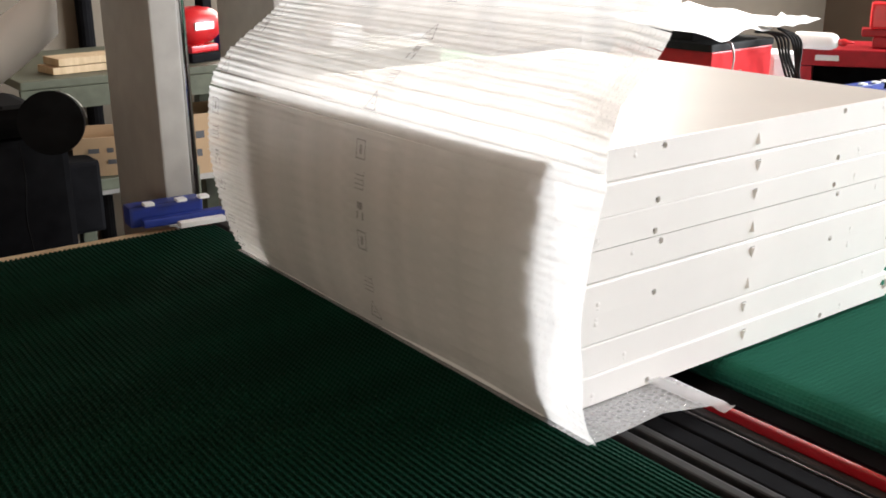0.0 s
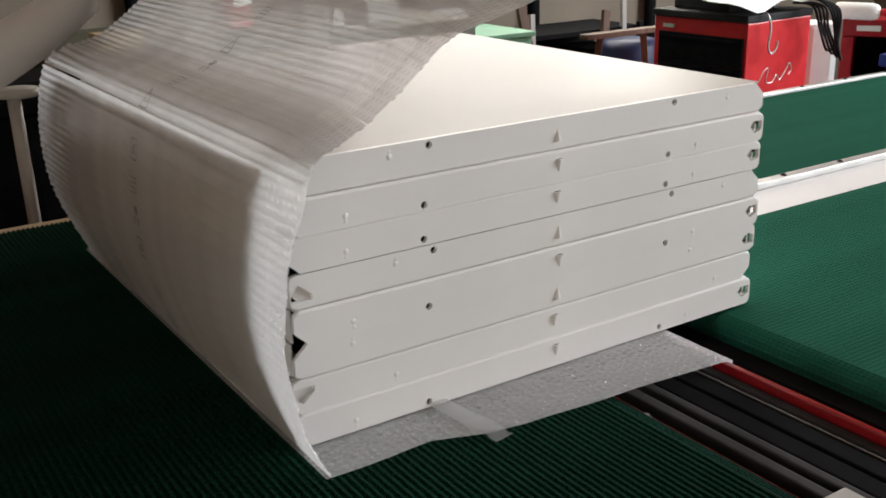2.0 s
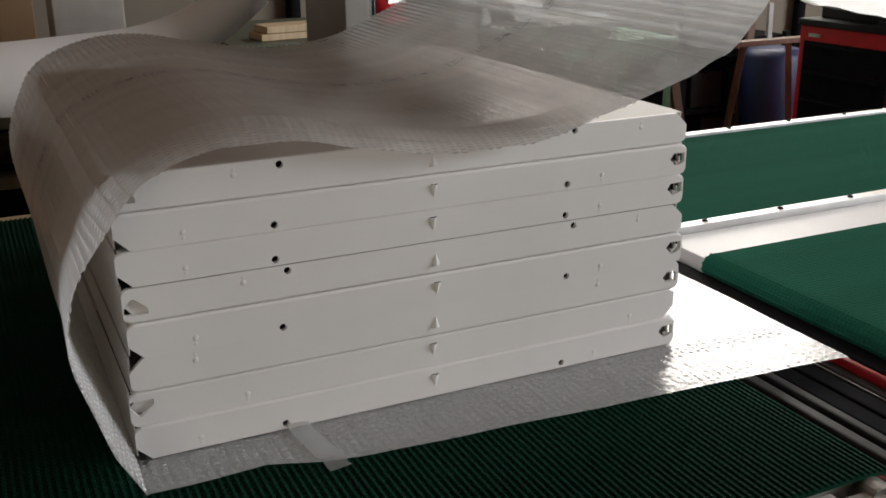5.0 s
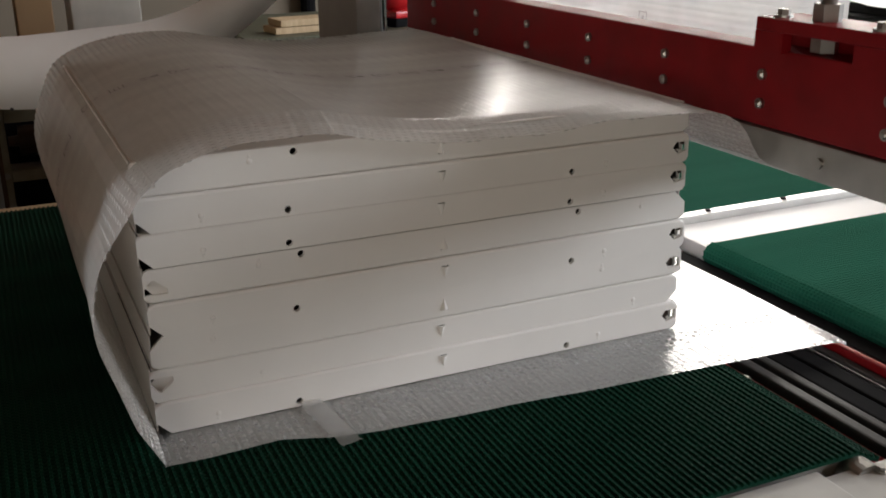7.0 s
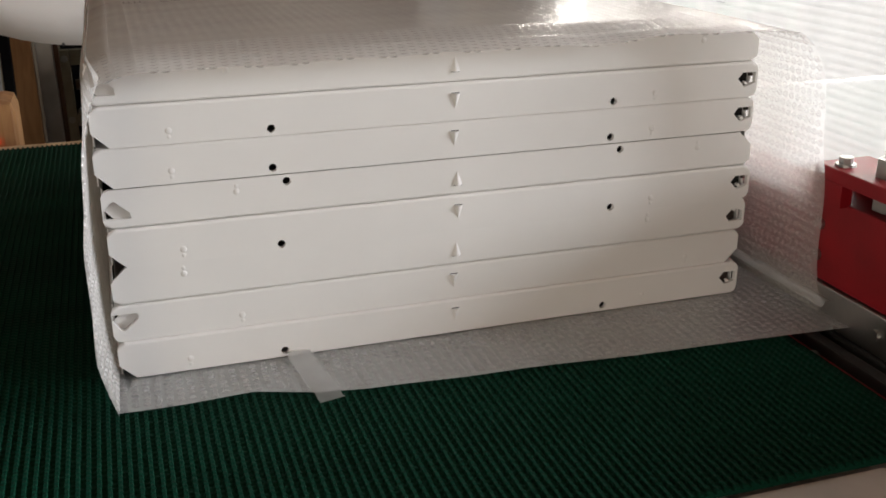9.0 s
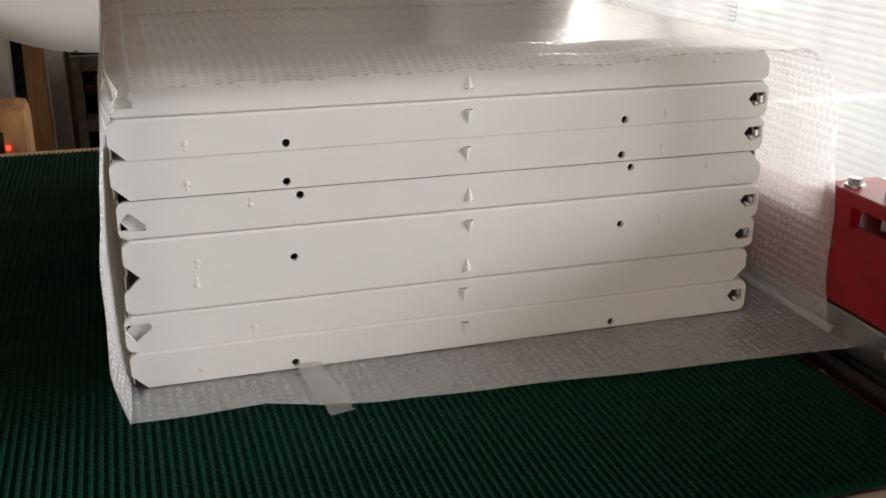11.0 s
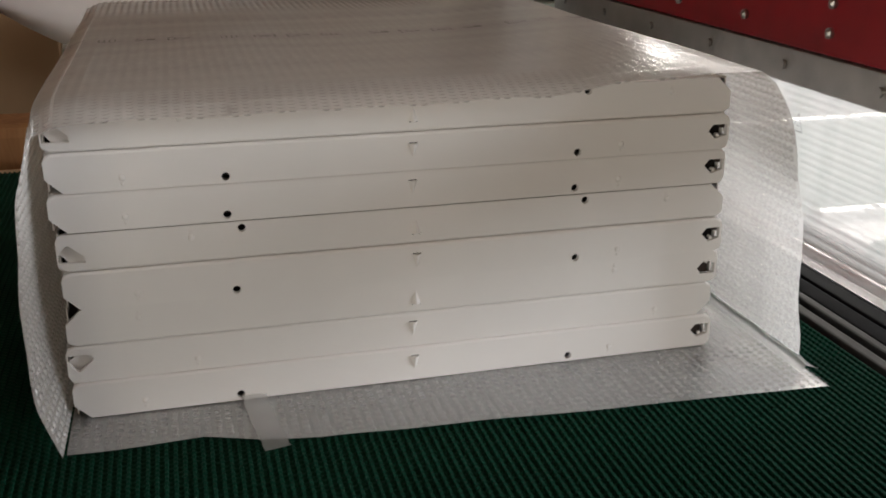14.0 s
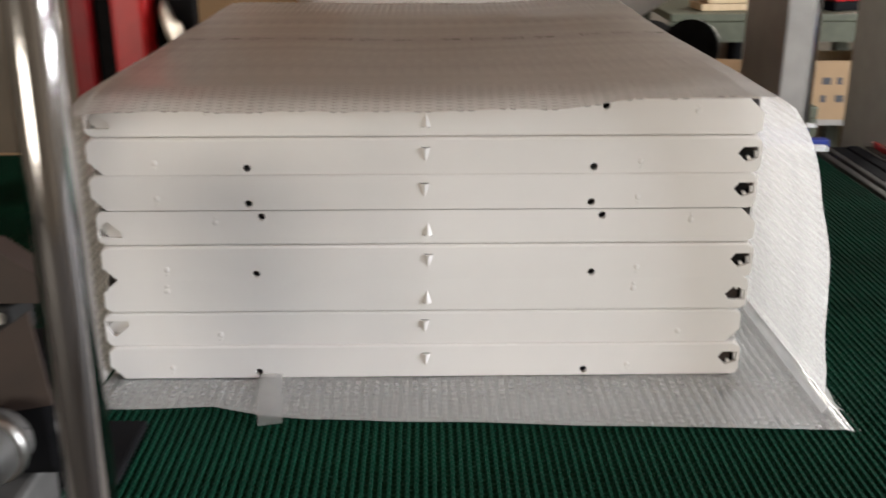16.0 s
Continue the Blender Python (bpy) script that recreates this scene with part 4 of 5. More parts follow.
tube("script_mark", [(0.4915, 0.10, 0.66), (0.4915, 0.13, 0.70), (0.4915, 0.16, 0.71), (0.4915, 0.15, 0.66), (0.4915, 0.19, 0.65), (0.4915, 0.22, 0.68), (0.4915, 0.24, 0.655), (0.4915, 0.28, 0.69), (0.4915, 0.30, 0.72), (0.4915, 0.32, 0.69), (0.4915, 0.30, 0.67)], 0.0022, ALU, cab, "pale script-like flourish")
# loose papers heaped on the cabinet


def paper(name, label, m, w, d, seed, sag=0.05):
    bm = bmesh.new()
    n = 10
    grid = [[bm.verts.new((w * i / n, d * j / n, 0.012 + sag * (0.5 + 0.5 * noise.noise((i * 0.33 + seed, j * 0.3, seed * 2.0))) + 0.02 * (i / n) ** 2)) for j in range(n + 1)] for i in range(n + 1)]
    for i in range(n):
        for j in range(n):
            bm.faces.new((grid[i][j], grid[i + 1][j], grid[i + 1][j + 1], grid[i][j + 1]))
    ob = part(name, bm, PAPER, None, "", True)
    ob.modifiers.new("thick", "SOLIDIFY").thickness = 0.0015
    ob.matrix_basis = m
    return tagged(ob, label, "paper")


paper("paper_sheet", "large crumpled white drawing sheet on the tool cabinet", pose(2.93, 1.72, 0.930, 8, 0, 12), 0.60, 0.46, 3.0, 0.06)
paper("paper_sheet", "white sheet of paper curling over the cabinet edge", at(3.36, 1.76, 0.945, -8), 0.26, 0.22, 8.0, 0.06)
cable = thing("cable_bundle", "dark looped cables hanging from the tool cabinet", "cable", at(3.43, 1.80, 0, -34))
for k in range(4):
    o = 0.012 * k
    tube("cable", [(-0.10 + o, -0.02, 0.965), (-0.02 + o, -0.035 - o, 0.95), (0.012 + o, -0.045, 0.86), (0.05 + 1.4 * o, -0.04 - o, 0.77 - o), (0.085, -0.03 - o, 0.80), (0.06 + o, -0.02, 0.93), (0.01, 0.02, 0.975)], 0.0055, RUBBER, cable)
hook = thing("wire_hook", "bent wire hook hung on the red cabinet side", "hook", at(3.12, 1.81, -0.02, -4))
tube("wire", [(0.0, 0.0, 0.962), (0.01, -0.02, 0.955), (0.02, -0.03, 0.90), (0.01, -0.032, 0.83), (0.03, -0.033, 0.80), (0.055, -0.033, 0.82), (0.06, -0.033, 0.85)], 0.0045, STEEL, hook)
flask = thing("glue_bottle", "white plastic squeeze bottle with a red cap, lying down", "bottle", at(3.80, 1.97, 0.889, -72))
part("bottle", lathe([(0.012, 0), (0.036, 0.006), (0.038, 0.02), (0.038, 0.16), (0.030, 0.185), (0.014, 0.195)], m=pose(0, 0, 0.0, 0, 90, 0)), PAPER, flask, "white plastic bottle", True)
part("cap", lathe([(0.014, 0.196), (0.016, 0.198), (0.016, 0.225), (0.006, 0.235), (0.004, 0.26)], m=pose(0, 0, 0.0, 0, 90, 0)), BRIGHTRED, flask, "red cap", True)
# second, open red chest
chest = thing("tool_chest", "dark red open-fronted tool chest on a black stand", "tool chest", at(3.82, 1.94, 0, -57))
part("frame", box(0, 0.75, 0.0, 0.40, 0.775, 0.85, 0.006), RED, chest)
part("post", box(0, 0.05, 0.0, 0.40, 0.2, 0.773, 0.004), RED, chest)
part("post", box(0.70, 0.75, 0.0, 0.40, 0.2, 0.773, 0.004), RED, chest)
part("back", box(0.05, 0.70, 0.38, 0.40, 0.2, 0.773), BLACK, chest)
part("shelf", box(0.05, 0.70, 0.02, 0.38, 0.55, 0.57), BLACK, chest)
part("base", box(0, 0.75, 0, 0.40, 0.0, 0.198, 0.004), BLACK, chest)
part("badge", box(0.06, 0.16, -0.004, -0.0005, 0.800, 0.824), ALU, chest)
vice = thing("bench_vice", "dark red cast vice on the tool chest", "vice", at(4.10, 1.77, 0.85, -57))
part("body", box(-0.05, 0.24, -0.05, 0.05, 0.05, 0.085, 0.006), RED, vice)
part("jaw", box(-0.02, 0.07, -0.06, 0.06, 0.085, 0.20, 0.012), BRIGHTRED, vice)
part("foot", box(0.0, 0.10, -0.05, 0.05, 0.0, 0.05, 0.006), RED, vice)
part("spindle", cyl((0.24, 0, 0.065), (0.36, 0, 0.065), 0.012, 14), STEEL, vice)

sack = tagged(part("plastic_sack", box(0, 0.14, 0, 0.16, 0, 0.86, 0.03), PAPER), "tall white plastic sack standing between red cabinets", "sack")
sack.matrix_basis = at(3.52, 1.90, 0, -40)
# green cabinet with dark glass doors and books
gcab = thing("green_cabinet", "low pale green metal cabinet with dark glass doors", "cabinet", at(2.08, 2.75))
part("body", box(0, 0.62, 0.02, 0.45, 0.0, 0.80, 0.005), SOFTGREEN, gcab)
part("top", box(-0.01, 0.63, 0.0, 0.46, 0.80, 0.822, 0.004), SOFTGREEN, gcab)
for x in (0.03, 0.32):
    door = part("door", box(x, x + 0.27, 0.002, 0.018, 0.08, 0.775, 0.003), SOFTGREEN, gcab)
    part("pane", box(x + 0.03, x + 0.24, -0.001, 0.0015, 0.11, 0.745), BLACK, door, "dark glass pane")
for k in range(4):
    w = 0.20 + 0.03 * (k % 3)
    b = thing("book", "thick closed book lying in a pile on the green cabinet", "book", at(2.14 + 0.012 * (k % 2), 2.82, 0.823 + 0.033 * k, 4 * (k % 3)), "books on the cabinet")
    part("cover", box(0, w, 0, 0.22, 0, 0.031, 0.003), (BLACK, BLUE, GREYPAINT, RUBBER, CARD)[k], b)
    part("pages", box(0.006, w + 0.0015, -0.0012, 0.215, 0.004, 0.027), PAPER, b)
# dark backing behind the leaning boards, added in the form of a black rack
rack = thing("backing_rack", "low black rack added as dark backing", "rack", at(2.74, 3.10))
part("back", box(0, 0.95, 0.36, 0.38, 0.0, 0.74), BLACK, rack)
for z in (0.06, 0.36, 0.715):
    part("shelf", box(0.0, 0.95, 0.0, 0.358, z, z + 0.025, 0.003), BLACK, rack)
for x in (0.0, 0.92):
    part("post", box(x, x + 0.03, -0.032, -0.002, 0.0, 0.76, 0.003), BLACK, rack)
for k, (x, z, w, h, mat) in enumerate(((0.04, 0.386, 0.17, 0.22, RUBBER), (0.24, 0.386, 0.10, 0.28, SLOT), (0.37, 0.386, 0.20, 0.18, RUBBER), (0.62, 0.386, 0.24, 0.25, SLOT), (0.05, 0.086, 0.30, 0.2, SLOT), (0.45, 0.086, 0.35, 0.24, RUBBER))):
    c = tagged(part("backing_case", box(2.74 + x, 2.74 + x + w, 3.13, 3.40, z, z + h, 0.006), mat), "dark case added to fill the backing rack", "case", "cases on the rack")
for k, (x, lean, mat, w) in enumerate(((2.78, 8, DARKWOOD, 0.05), (2.90, 5, GREYPAINT, 0.03), (3.0, -7, DARKWOOD, 0.05), (2.70, 3, DARKWOOD, 0.03), (3.28, 11, DARKWOOD, 0.045), (3.50, 6, GREYPAINT, 0.03))):
    ob = tagged(part("leaning_board", box(-w / 2, w / 2, -0.012, 0.012, 0, 0.80 + 0.06 * (k % 3), 0.003), mat), "narrow wooden board leaning on the back wall", "board", "leaning boards")
    ob.matrix_basis = pose(x, 2.96 + 0.03 * (k % 2), 0.0, -9, lean, 0)
fr = thing("wooden_trestle", "brown wooden trestle frame standing by the wall", "trestle", at(2.95, 2.72))
for p, q in (((0.0, 0, 0), (0.12, 0, 0.76)), ((0.5, 0, 0), (0.4, 0, 0.76)), ((0.03, 0, 0.25), (0.47, 0, 0.25))):
    part("leg" if p[2] == 0 else "stretcher", cyl(p, q, 0.022, 4), DARKWOOD, fr)
part("top_rail", box(0.02, 0.62, -0.03, 0.03, 0.76, 0.785, 0.004), DARKWOOD, fr)
drum = thing("blue_drum", "dark blue plastic drum in the shade", "drum", at(3.46, 2.93))
part("body", lathe([(0.14, 0), (0.15, 0.02), (0.155, 0.3), (0.15, 0.66), (0.13, 0.70)]), NAVY, drum, "", True)
for x in (1.15, 1.95, 2.6, 3.4, 4.3):
    tagged(part("wall_pipe", cyl((x, Y1 - 0.05, 0.0), (x, Y1 - 0.05, 3.2), 0.035, 14), BLACK), "dark vertical pipe on the plaster wall", "pipe", "wall pipes")

# ---------------------------------------------------------------- work bench behind the columns
bench = thing("work_bench", "green painted steel work bench with a deep apron", "work bench", at(0, 2.22))
part("bench_top", box(0.50, 2.0, 0.0, 0.75, 0.955, 0.98, 0.004), GREENP, bench)
part("apron", box(0.50, 2.0, 0.0, 0.02, 0.89, 0.954), GREENP, bench)
part("under_shelf", box(0.50, 2.0, 0.05, 0.70, 0.60, 0.62), GREYPAINT, bench)
for x in (0.52, 1.30, 1.94):
    part("leg", box(x, x + 0.05, 0.05, 0.10, 0, 0.954, 0.003), GREENP, bench)
    part("leg", box(x, x + 0.05, 0.62, 0.67, 0, 0.954, 0.003), GREENP, bench)
grinder = thing("red_machine", "small glossy red machine head on a flat base", "machine", at(1.10, 2.36, 0.98, 20))
part("base", box(-0.07, 0.07, -0.06, 0.06, 0.0, 0.03, 0.008), BLACK, grinder)
part("foot", box(-0.06, 0.06, -0.05, 0.05, 0.03, 0.055, 0.008), BRIGHTRED, grinder)
part("neck", lathe([(0.035, 0.05), (0.028, 0.07), (0.04, 0.085)]), BRIGHTRED, grinder, "", True)
part("head", lathe([(0.02, -0.09), (0.055, -0.08), (0.062, -0.02), (0.060, 0.05), (0.045, 0.085), (0.02, 0.095)], m=pose(0, 0, 0.115, 0, 90, 0)), BRIGHTRED, grinder, "glossy red rounded head", True)
part("plate", box(-0.05, 0.03, -0.064, -0.055, 0.105, 0.128), ALU, grinder)
part("arm", box(0.03, 0.07, -0.02, 0.02, 0.15, 0.30, 0.006), BLACK, grinder)
pot = thing("blue_tin", "small bright blue tin on the bench", "tin", at(1.22, 2.40, 0.98))
part("body", lathe([(0.03, 0), (0.032, 0.004), (0.032, 0.075), (0.028, 0.08)]), BLUE, pot, "", True)
for k, (x, y, w, h, mat, lab) in enumerate(((1.36, 2.36, 0.16, 0.05, PAPER, "white carton on the bench"), (1.55, 2.40, 0.10, 0.035, RUBBER, "small black tool case on the bench"), (1.62, 2.36, 0.13, 0.075, PAPER, "open white box on the bench"))):
    tagged(part("carton", box(x, x + w, y, y + 0.12, 0.98, 0.98 + h, 0.004), mat), lab, "box")


def cardboard_box(m, label, w, d, h):
    """An open carton with four thick walls, a bottom and bars for its print."""
    top = thing("cardboard_box", label, "cardboard box", m)
    for c in ((0, w, 0, 0.006), (0, w, d - 0.006, d), (0, 0.006, 0.0062, d - 0.0062), (w - 0.006, w, 0.0062, d - 0.0062)):
        part("side", box(c[0], c[1], c[2], c[3], 0.004, h + 0.006 * (c[0] > 0)), CARD, top)
    part("bottom", box(0, w, 0, d, 0, 0.0038), CARD, top)
    for k in range(2):
        for j in range(3):
            part("print_bar", box(0.04 + 0.05 * j, 0.070 + 0.05 * j - 0.012 * (k == j), -0.0012, -0.0004, 0.3 * h + 0.3 * h * k, 0.42 * h + 0.3 * h * k), INK, top)
    return top


cardboard_box(at(1.00, 2.27, 0.62), "open brown printed cardboard box on the bench shelf", 0.24, 0.22, 0.20)
cardboard_box(at(0.56, 1.985, 0.735, -18), "open brown cardboard box on a dull green stool", 0.24, 0.20, 0.11)
stool = thing("steel_stool", "dull green sheet-steel stool under the cardboard box", "stool", at(0.545, 1.93))
part("top", box(0, 0.36, 0, 0.32, 0.70, 0.734, 0.004), GREENP, stool)
for x in (0.0, 0.32):
    for y in (0.0, 0.28):
        part("leg", box(x, x + 0.04, y, y + 0.04, 0, 0.699, 0.003), GREENP, stool)
part("brace", cyl((0.15, 0.02, 0.30), (0.14, 0.02, 0.69), 0.010, 12), CHROME, stool, "bright tube brace")

# blue clamp with white pads at the foot of the column
clamp = thing("blue_clamp", "bright blue plastic bracket with white pads by the column", "bracket", at(0.43, 1.175, 0.803, -4))
part("body", box(0, 0.16, 0, 0.05, 0.0, 0.045, 0.006), BLUE, clamp)
part("arm", box(0.02, 0.20, -0.03, -0.002, 0.004, 0.022, 0.004), BLUE, clamp)
for x in (0.03, 0.10, 0.15):
    part("pad", box(x, x + 0.022, -0.012, 0.012, 0.0455, 0.052, 0.002), PAPER, clamp)
part("lug", box(0.09, 0.19, -0.055, -0.032, 0.0, 0.012, 0.002), PAPER, clamp)

clamp_far = copy_thing(clamp, at(3.03, 1.165, 0.807, -6))
clamp_far["label"] = "bright blue plastic bracket on the far belt rail"

# bent white trough on a stand behind the belt
trough = thing("white_trough", "large bent white enamelled sheet trough resting on a stand", "sheet trough")
bm = bmesh.new()
n = 36
loops = []
for k in range(n + 1):
    x = -1.25 + 1.70 * k / n
    low = 0.935 + 0.68 * max(0.0, x + 0.14) ** 2 + 0.9 * max(0.0, -0.20 - x) ** 2
    high = 1.115 + 0.010 * min(1.0, max(0.0, (x + 0.2) / 0.2)) + 0.9 * max(0.0, x) ** 2
    bulge = 0.05 * math.sin(math.pi * k / n)
    loops.append([bm.verts.new(p) for p in ((x, 1.60 - bulge, low), (x, 1.585 - bulge, (low + high) / 2), (x, 1.60 - bulge, high),
                                              (x, 1.606 - bulge, high), (x, 1.592 - bulge, (low + high) / 2), (x, 1.606 - bulge, low))])
for a, b in zip(loops, loops[1:]):
    for j in range(6):
        bm.faces.new((a[j], a[(j + 1) % 6], b[(j + 1) % 6], b[j]))
bm.faces.new(loops[0][::-1]), bm.faces.new(loops[-1])
part("trough_sheet", bm, WHITE, trough, "", True)
for x, z in ((-0.30, 1.0), (-0.262, 0.99), (-0.26, 0.94), (0.385, 1.17), (0.385, 1.20)):
    part("rivet", cyl((x, 1.554 if x < 0 else 1.595, z), (x, 1.549 if x < 0 else 1.585, z), 0.004, 10), INK, trough)
for x in (-1.0, 0.05):
    part("stand_leg", box(x, x + 0.05, 1.62, 1.67, 0, 1.02, 0.004), WOOD, trough)
part("stand_rail", box(-0.949, 0.049, 1.625, 1.665, 0.30, 0.34, 0.004), WOOD, trough)

# black machine behind the belt, with a big disc guard, motor and cable
mach = thing("black_machine", "black grimy grinding machine with a round disc guard, in shade", "machine", at(0.0, 1.78))
part("body", box(-0.10, 0.50, 0.02, 0.34, 0.0, 0.90, 0.02), BLACK, mach)
part("head", box(-0.04, 0.44, 0.0, 0.28, 0.902, 0.985, 0.03), BLACK, mach)
part("side_box", box(0.502, 0.60, 0.10, 0.30, 0.60, 0.80, 0.012), BLACK, mach)
part("disc_guard", lathe([(0.02, 0.0), (0.076, 0.004), (0.080, 0.012), (0.080, 0.03), (0.02, 0.036)], 40, m=pose(0.455, -0.02, 0.94, 84, 0, -24)), BLACK, mach)
rim = [(0.455 + 0.081 * math.cos(a) * math.cos(-0.42), -0.03 + 0.081 * math.cos(a) * math.sin(-0.42), 0.94 + 0.081 * math.sin(a)) for a in [0.1 * k for k in range(1, 15)]]
tube("rim", rim, 0.0011, STEEL, mach, "thin worn rim")
tube("cable", [(0.37, -0.01, 0.90), (0.372, -0.02, 0.80), (0.362, -0.02, 0.70), (0.37, -0.015, 0.55), (0.33, -0.01, 0.3)], 0.0018, SLOT, mach)
tube("cable", [(-0.05, -0.01, 0.95), (0.1, -0.03, 0.935), (0.24, -0.02, 0.95), (0.34, -0.01, 0.99)], 0.005, BLACK, mach)
part("panel", box(0.09, 0.30, 0.006, 0.018, 0.50, 0.80, 0.004), BLACK, mach)
for x in (0.12, 0.27):
    bolt(mach, (x, 0.006, 0.78), (0, -1, 0), 0.005, 0.004)
stand = thing("pipe_stand", "beige pipe stand with a small round top", "stand", at(0.235, 1.60))
part("post", cyl((0, 0, 0.03), (-0.01, 0, 0.985), 0.016, 16), PLATE, stand, "", True)
part("top", lathe([(0.03, 0.985), (0.05, 0.988), (0.052, 1.0), (0.048, 1.006), (0.01, 1.008)], 24), PLATE, stand, "", True)
part("foot", lathe([(0.12, 0.0), (0.12, 0.012), (0.03, 0.03)], 24), PLATE, stand, "", True)
rolls = thing("pine_boards", "stack of pale sawn boards on the bench", "boards", at(0.62, 2.30, 0.981, 6))
for k in range(2):
    part("board", box(0.02 * k, 0.34 - 0.03 * k, 0.0, 0.12, 0.024 * k, 0.024 * k + 0.022, 0.002), PINE, rolls)
bluebox = tagged(part("blue_box", box(0.90, 0.96, 2.26, 2.36, 0.98, 1.05, 0.004), BLUE), "small blue plastic box on the bench", "box")
motor = thing("steel_roller", "dark steel roller lying behind the belt", "roller", at(-0.55, 1.45, 0.62))
part("drum", cyl((-0.4, 0, 0.0), (0.25, 0, 0.0), 0.07, 28), BLACK, motor, "", False)
part("shaft", cyl((-0.45, 0, 0.0), (0.30, 0, 0.0), 0.018, 16), STEEL, motor)
part("rack", box(-0.5, 0.35, -0.06, 0.06, -0.62, -0.075, 0.004), PLATE, motor)

# wooden crate with a small red lamp, leaning boards and cardboard
crate = thing("orange_crate", "varnished orange wooden crate with a red indicator", "crate", at(-0.62, 1.28, 0.0))
part("post", box(0.0, 0.25, 0.0, 0.12, 0.0, 0.70, 0.004), WOOD, crate)
part("case", box(-0.02, 0.255, -0.02, 0.14, 0.702, 0.868, 0.026), WOOD, crate)
part("slot", box(0.195, 0.205, -0.024, -0.0205, 0.73, 0.82, 0.001), RUBBER, crate)
LED = bpy.data.materials.new("red_indicator")
LED.use_nodes = True
LED.node_tree.nodes["Principled BSDF"].inputs["Base Color"].default_value = (0.5, 0.01, 0.01, 1)
LED.node_tree.nodes["Principled BSDF"].inputs["Emission Color"].default_value = (1, 0.03, 0.02, 1)
LED.node_tree.nodes["Principled BSDF"].inputs["Emission Strength"].default_value = 6
part("indicator", cyl((0.212, -0.0205, 0.785), (0.212, -0.025, 0.785), 0.005, 14), LED, crate, "glowing red indicator")
sheet = tagged(part("cardboard_sheet", box(-0.95, -0.49, 1.70, 1.712, 0.02, 1.45, 0.002), CARD), "large brown cardboard sheet standing upright", "cardboard")
# black bar and dark lath stand in for the shaded gaps between the uprights
for k, (x, y, w, mat, lean, lab) in enumerate(((-0.503, 1.78, 0.022, PINE, 0, "pale wooden batten standing upright"), (-0.470, 1.80, 0.044, ALU, 1, "bright aluminium profile standing upright"),
                                               (-0.436, 1.88, 0.026, BLACK, 1, "black bar put in as the dark gap between uprights"), (-0.398, 2.0, 0.070, WOOD, 0, "brown wooden plank standing upright"),
                                               (-0.331, 2.0, 0.044, STEEL, 0, "brushed steel profile standing upright"), (-0.304, 2.04, 0.016, DARKWOOD, 0, "dark lath put in as the dark gap beside the frame"))):
    ob = tagged(part("upright_bar", box(-w / 2, w / 2, -0.02, 0.02, 0.0, (1.3, 1.3, 1.12, 1.06, 1.06, 1.0)[k], 0.003), mat), lab, "bar")
    ob.matrix_basis = pose(x, y, 0, 0, lean, 0)
frame_ob = thing("roller_frame", "dirty olive machine frame holding a brown steel roller", "machine frame", at(-0.305, 2.18))
for c in ((0.0, 0.03, 0, 0.83), (0.40, 0.43, 0, 0.83), (0.031, 0.399, 0.785, 0.83), (0.031, 0.399, 0.60, 0.635), (0.031, 0.399, 0.30, 0.33)):
    part("rail", box(c[0], c[1], 0, 0.03, c[2], c[3], 0.002), OLIVE, frame_ob)
# added black panel: the shade in the opening behind the roller
part("opening_shade", box(0.0, 0.43, 0.16, 0.17, 0.0, 0.83), BLACK, frame_ob)
part("roller", lathe([(0.016, 0.0), (0.018, 0.03), (0.048, 0.032), (0.048, 0.33), (0.018, 0.332), (0.016, 0.36)], 28, m=pose(0.035, 0.09, 0.71, 0, 90, 0)), OXIDE, frame_ob, "brown oxidised steel roller", True)
part("bed", box(0.031, 0.399, 0.032, 0.15, 0.60, 0.625, 0.003), GREYPAINT, frame_ob)
bolt(frame_ob, (0.015, 0.0, 0.805), (0, -1, 0), 0.007, 0.005)
bolt(frame_ob, (0.015, 0.0, 0.62), (0, -1, 0), 0.007, 0.005)
# crates of wood beyond the trough
for k, (x, w, mat) in enumerate(((-0.42, 0.17, WOOD), (-0.20, 0.10, CARD), (-0.05, 0.20, PLATE))):
    c = thing("wooden_case", ("small orange wooden case with a dark opening", "worn brown case", "pale grey metal case")[k] + " on the shelf", "case", at(x, 2.08, 1.02))
    part("body", box(0, w, 0, 0.2, 0, 0.17 if k < 2 else 0.26, 0.004), mat, c)
    if k == 0:
        part("opening", box(0.05, 0.12, -0.003, -0.0005, 0.03, 0.12), RUBBER, c)
shelf = thing("wall_shelf", "plain pine shelf on posts behind the trough", "shelf", at(-1.2, 2.0))
part("board", box(0, 1.5, 0, 0.35, 0.985, 1.018, 0.003), PINE, shelf)
for x in (0.02, 1.42):
    part("post", box(x, x + 0.05, 0.28, 0.33, 0, 0.984, 0.003), PINE, shelf)

ALLOY = solid("dull_alloy", (0.50, 0.45, 0.38), 0.45, 0.7, spread=0.2)
# red and black press with a bright handwheel, at the end of the belt
press = thing("hand_press", "red and black press with a dull alloy handwheel", "press", at(-0.86, 0.92))
part("upright", box(-0.045, 0.022, -0.04, 0.10, 0.0, 2.0, 0.010), BRIGHTRED, press, "bright red steel upright")
part("upright", box(-0.13, -0.085, -0.03, 0.10, 0.0, 2.0, 0.008), RED, press)
part("core", box(-0.084, -0.046, -0.01, 0.09, 0.0, 1.95), BLACK, press)
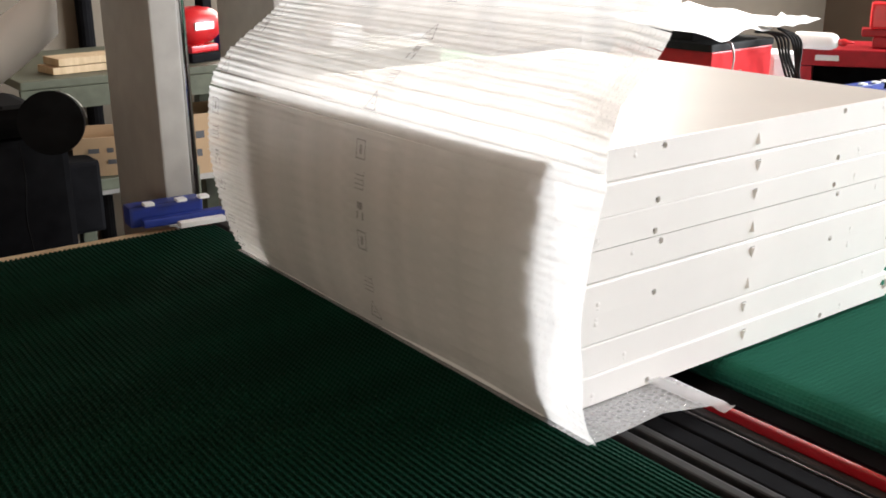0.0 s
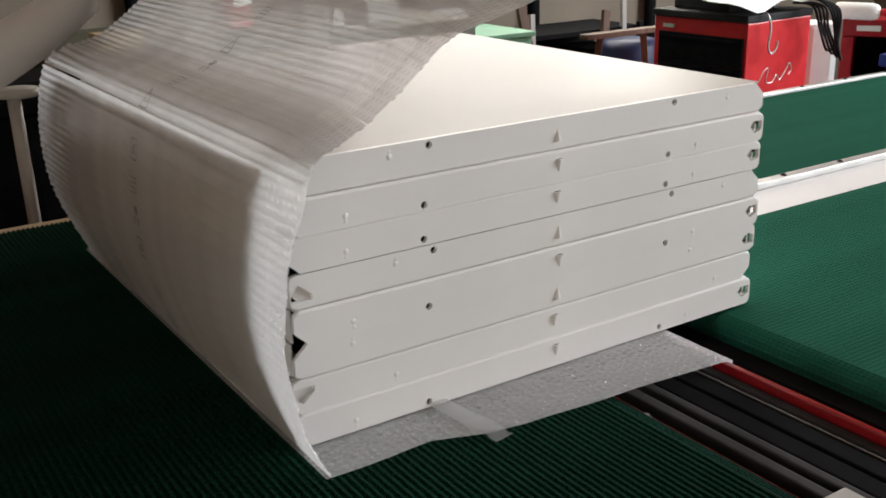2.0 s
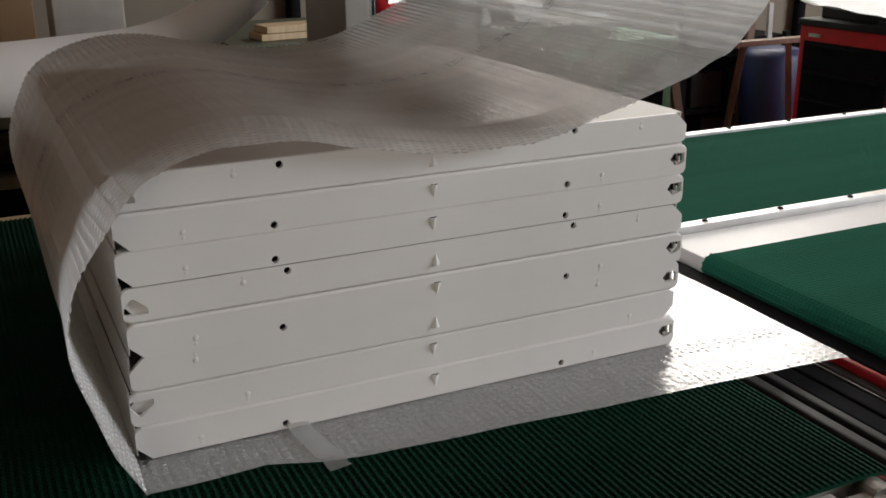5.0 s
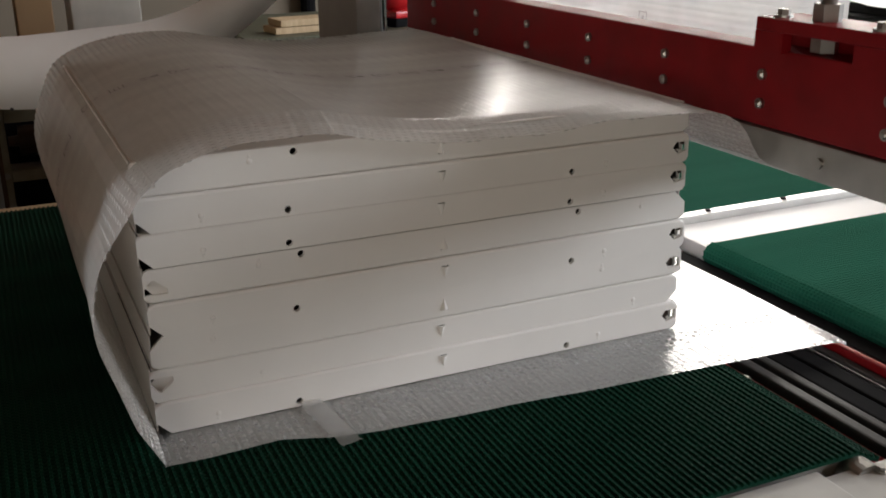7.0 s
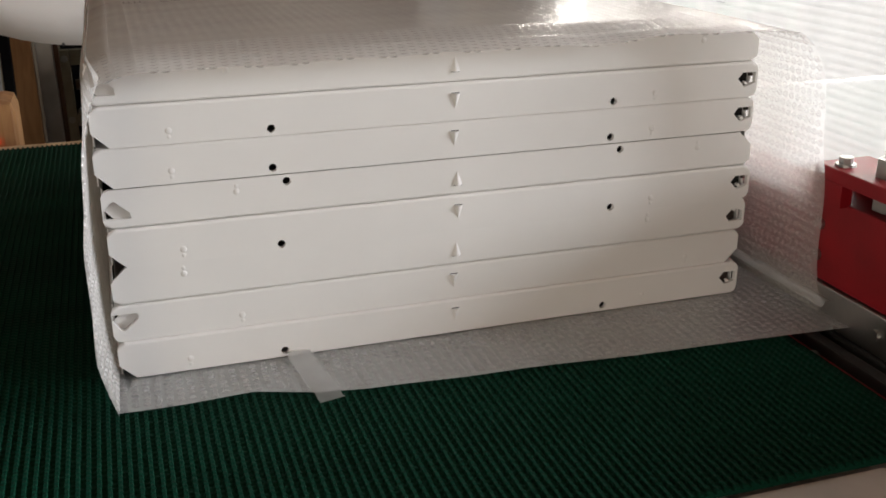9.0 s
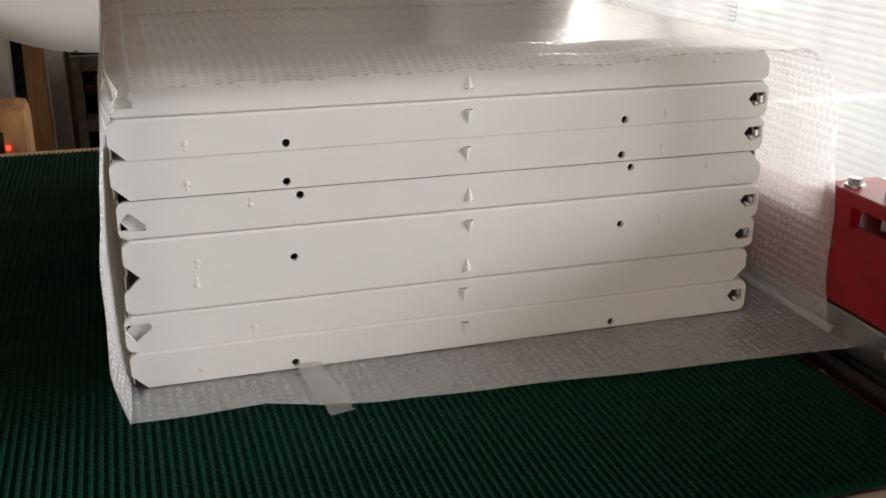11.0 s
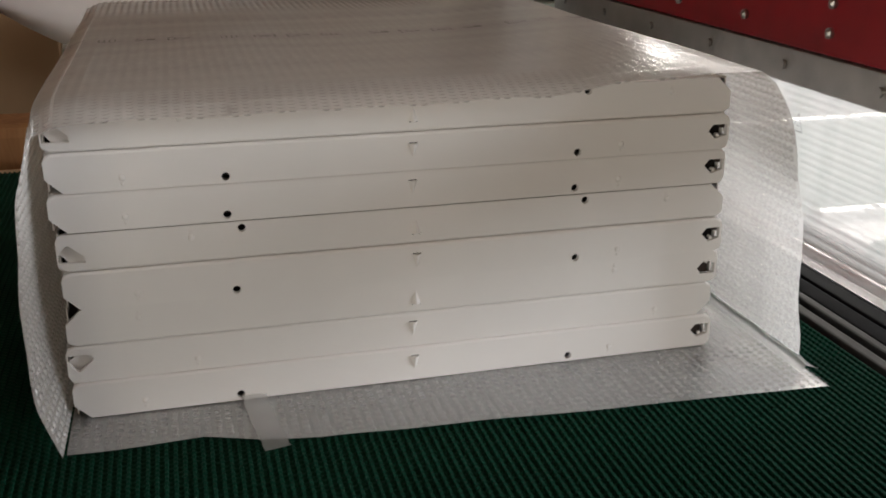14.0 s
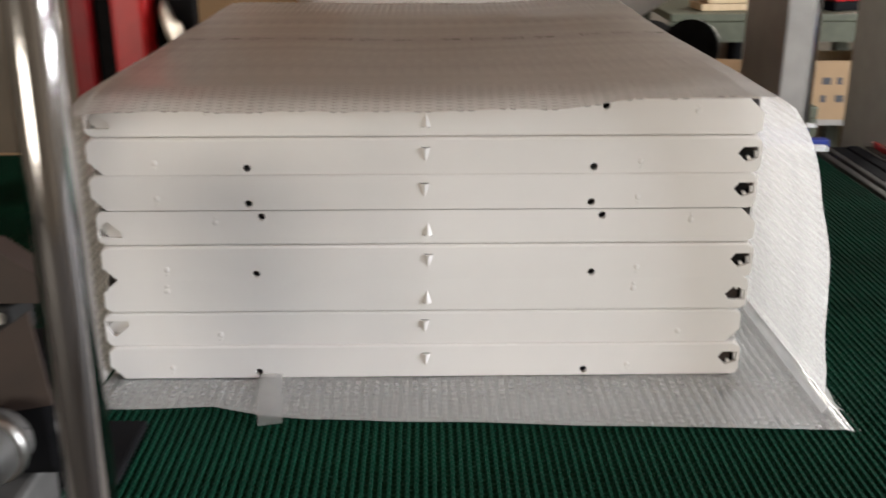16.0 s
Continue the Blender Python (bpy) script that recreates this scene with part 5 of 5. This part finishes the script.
part("handwheel", lathe([(0.012, 0.0), (0.02, 0.004), (0.055, 0.008), (0.062, 0.013), (0.055, 0.018), (0.02, 0.022), (0.012, 0.03)], 32, m=pose(0.05, 0.02, 1.10, 0, 72, 0)), ALLOY, press, "dull alloy handwheel", True)
part("bracket", box(0.023, 0.10, 0.03, 0.09, 0.75, 1.25, 0.006), BLACK, press)
part("foot", box(-0.20, 0.12, -0.12, 0.16, 0.0, 0.05, 0.006), BLACK, press)

# ---------------------------------------------------------------- near side: guide rod and drive at the belt's edge
rod = thing("guide_post", "thick polished chrome guide rod standing beside the belt", "rod", at(-0.570, -0.425))
part("rod", cyl((-0.004, 0, 0.05), (0.011, 0, 2.2), 0.0195, 36), ROD, rod, "", True)
part("foot", cyl((0, 0, 0.0), (0, 0, 0.05), 0.06, 24), BLACK, rod)
GRIME = solid("grimy_grey", (0.085, 0.082, 0.078), 0.5, spread=0.3)
drive = thing("belt_drive", "grimy belt drive with brown bracket, grey motor and black hose", "drive unit", at(-0.66, -0.31))
part("base", box(-0.12, 0.0, -0.06, 0.05, 0.0, 0.86, 0.006), GRIME, drive, "dull grey base")
part("motor", lathe([(0.012, 0.0), (0.028, 0.003), (0.030, 0.01), (0.030, 0.07), (0.022, 0.078)], 26, m=pose(-0.012, -0.02, 0.915, 90, 0, -10)), GRIME, drive, "dull grey motor end", True)
part("clamp_ring", lathe([(0.031, 0.02), (0.034, 0.021), (0.034, 0.03), (0.031, 0.031)], 26, m=pose(-0.012, -0.02, 0.915, 90, 0, -10)), STEEL, drive, "bare steel clamp ring", True)
part("housing", box(-0.10, 0.03, -0.01, 0.06, 0.865, 0.985, 0.01), BLACK, drive)
part("plate", box(-0.12, 0.0, -0.005, 0.05, 0.99, 1.03, 0.003), RUBBER, drive)
part("bracket", extrude([(-0.13, 1.032), (0.035, 1.032), (0.035, 1.05), (-0.01, 1.085), (-0.13, 1.07)], "y", 0.0, 0.03), DARKBROWN, drive, "brown bracket")
part("lower_bracket", extrude([(-0.03, 0.93), (0.03, 0.94), (0.02, 1.03), (-0.03, 0.995)], "y", -0.014, -0.011), DARKBROWN, drive)
tube("hose", [(0.005, -0.03, 0.93), (-0.012, -0.05, 0.90), (-0.05, -0.075, 0.86), (-0.11, -0.10, 0.82), (-0.15, -0.12, 0.74)], 0.010, RUBBER, drive, "black hose")
# added black plate stands in for the shadowy area on the belt
part("shadow_plate", box(-0.04, 0.05, 0.065, 0.19, 0.803, 0.812, 0.004), BLACK, drive, "black plate added for the shadowy area on the belt")
for z in (1.0, 1.02):
    bolt(drive, (-0.01, -0.005, z), (0, -1, 0), 0.004, 0.004)


def motions():
    """Keys everything that moves."""
    for ob, how in MOVES:
        rows = how if isinstance(how, list) else [(t, how(t)) for t in TIMES]
        keep = []
        for i, (t, m) in enumerate(rows):
            if 0 < i < len(rows) - 1:
                a, b = rows[i - 1][1], rows[i + 1][1]
                still = max(abs(a[r][c] - m[r][c]) + abs(b[r][c] - m[r][c]) for r in range(3) for c in range(4))
                if still < 1e-5:
                    continue
            keep.append((t, m))
        walk(ob, keep)


motions()
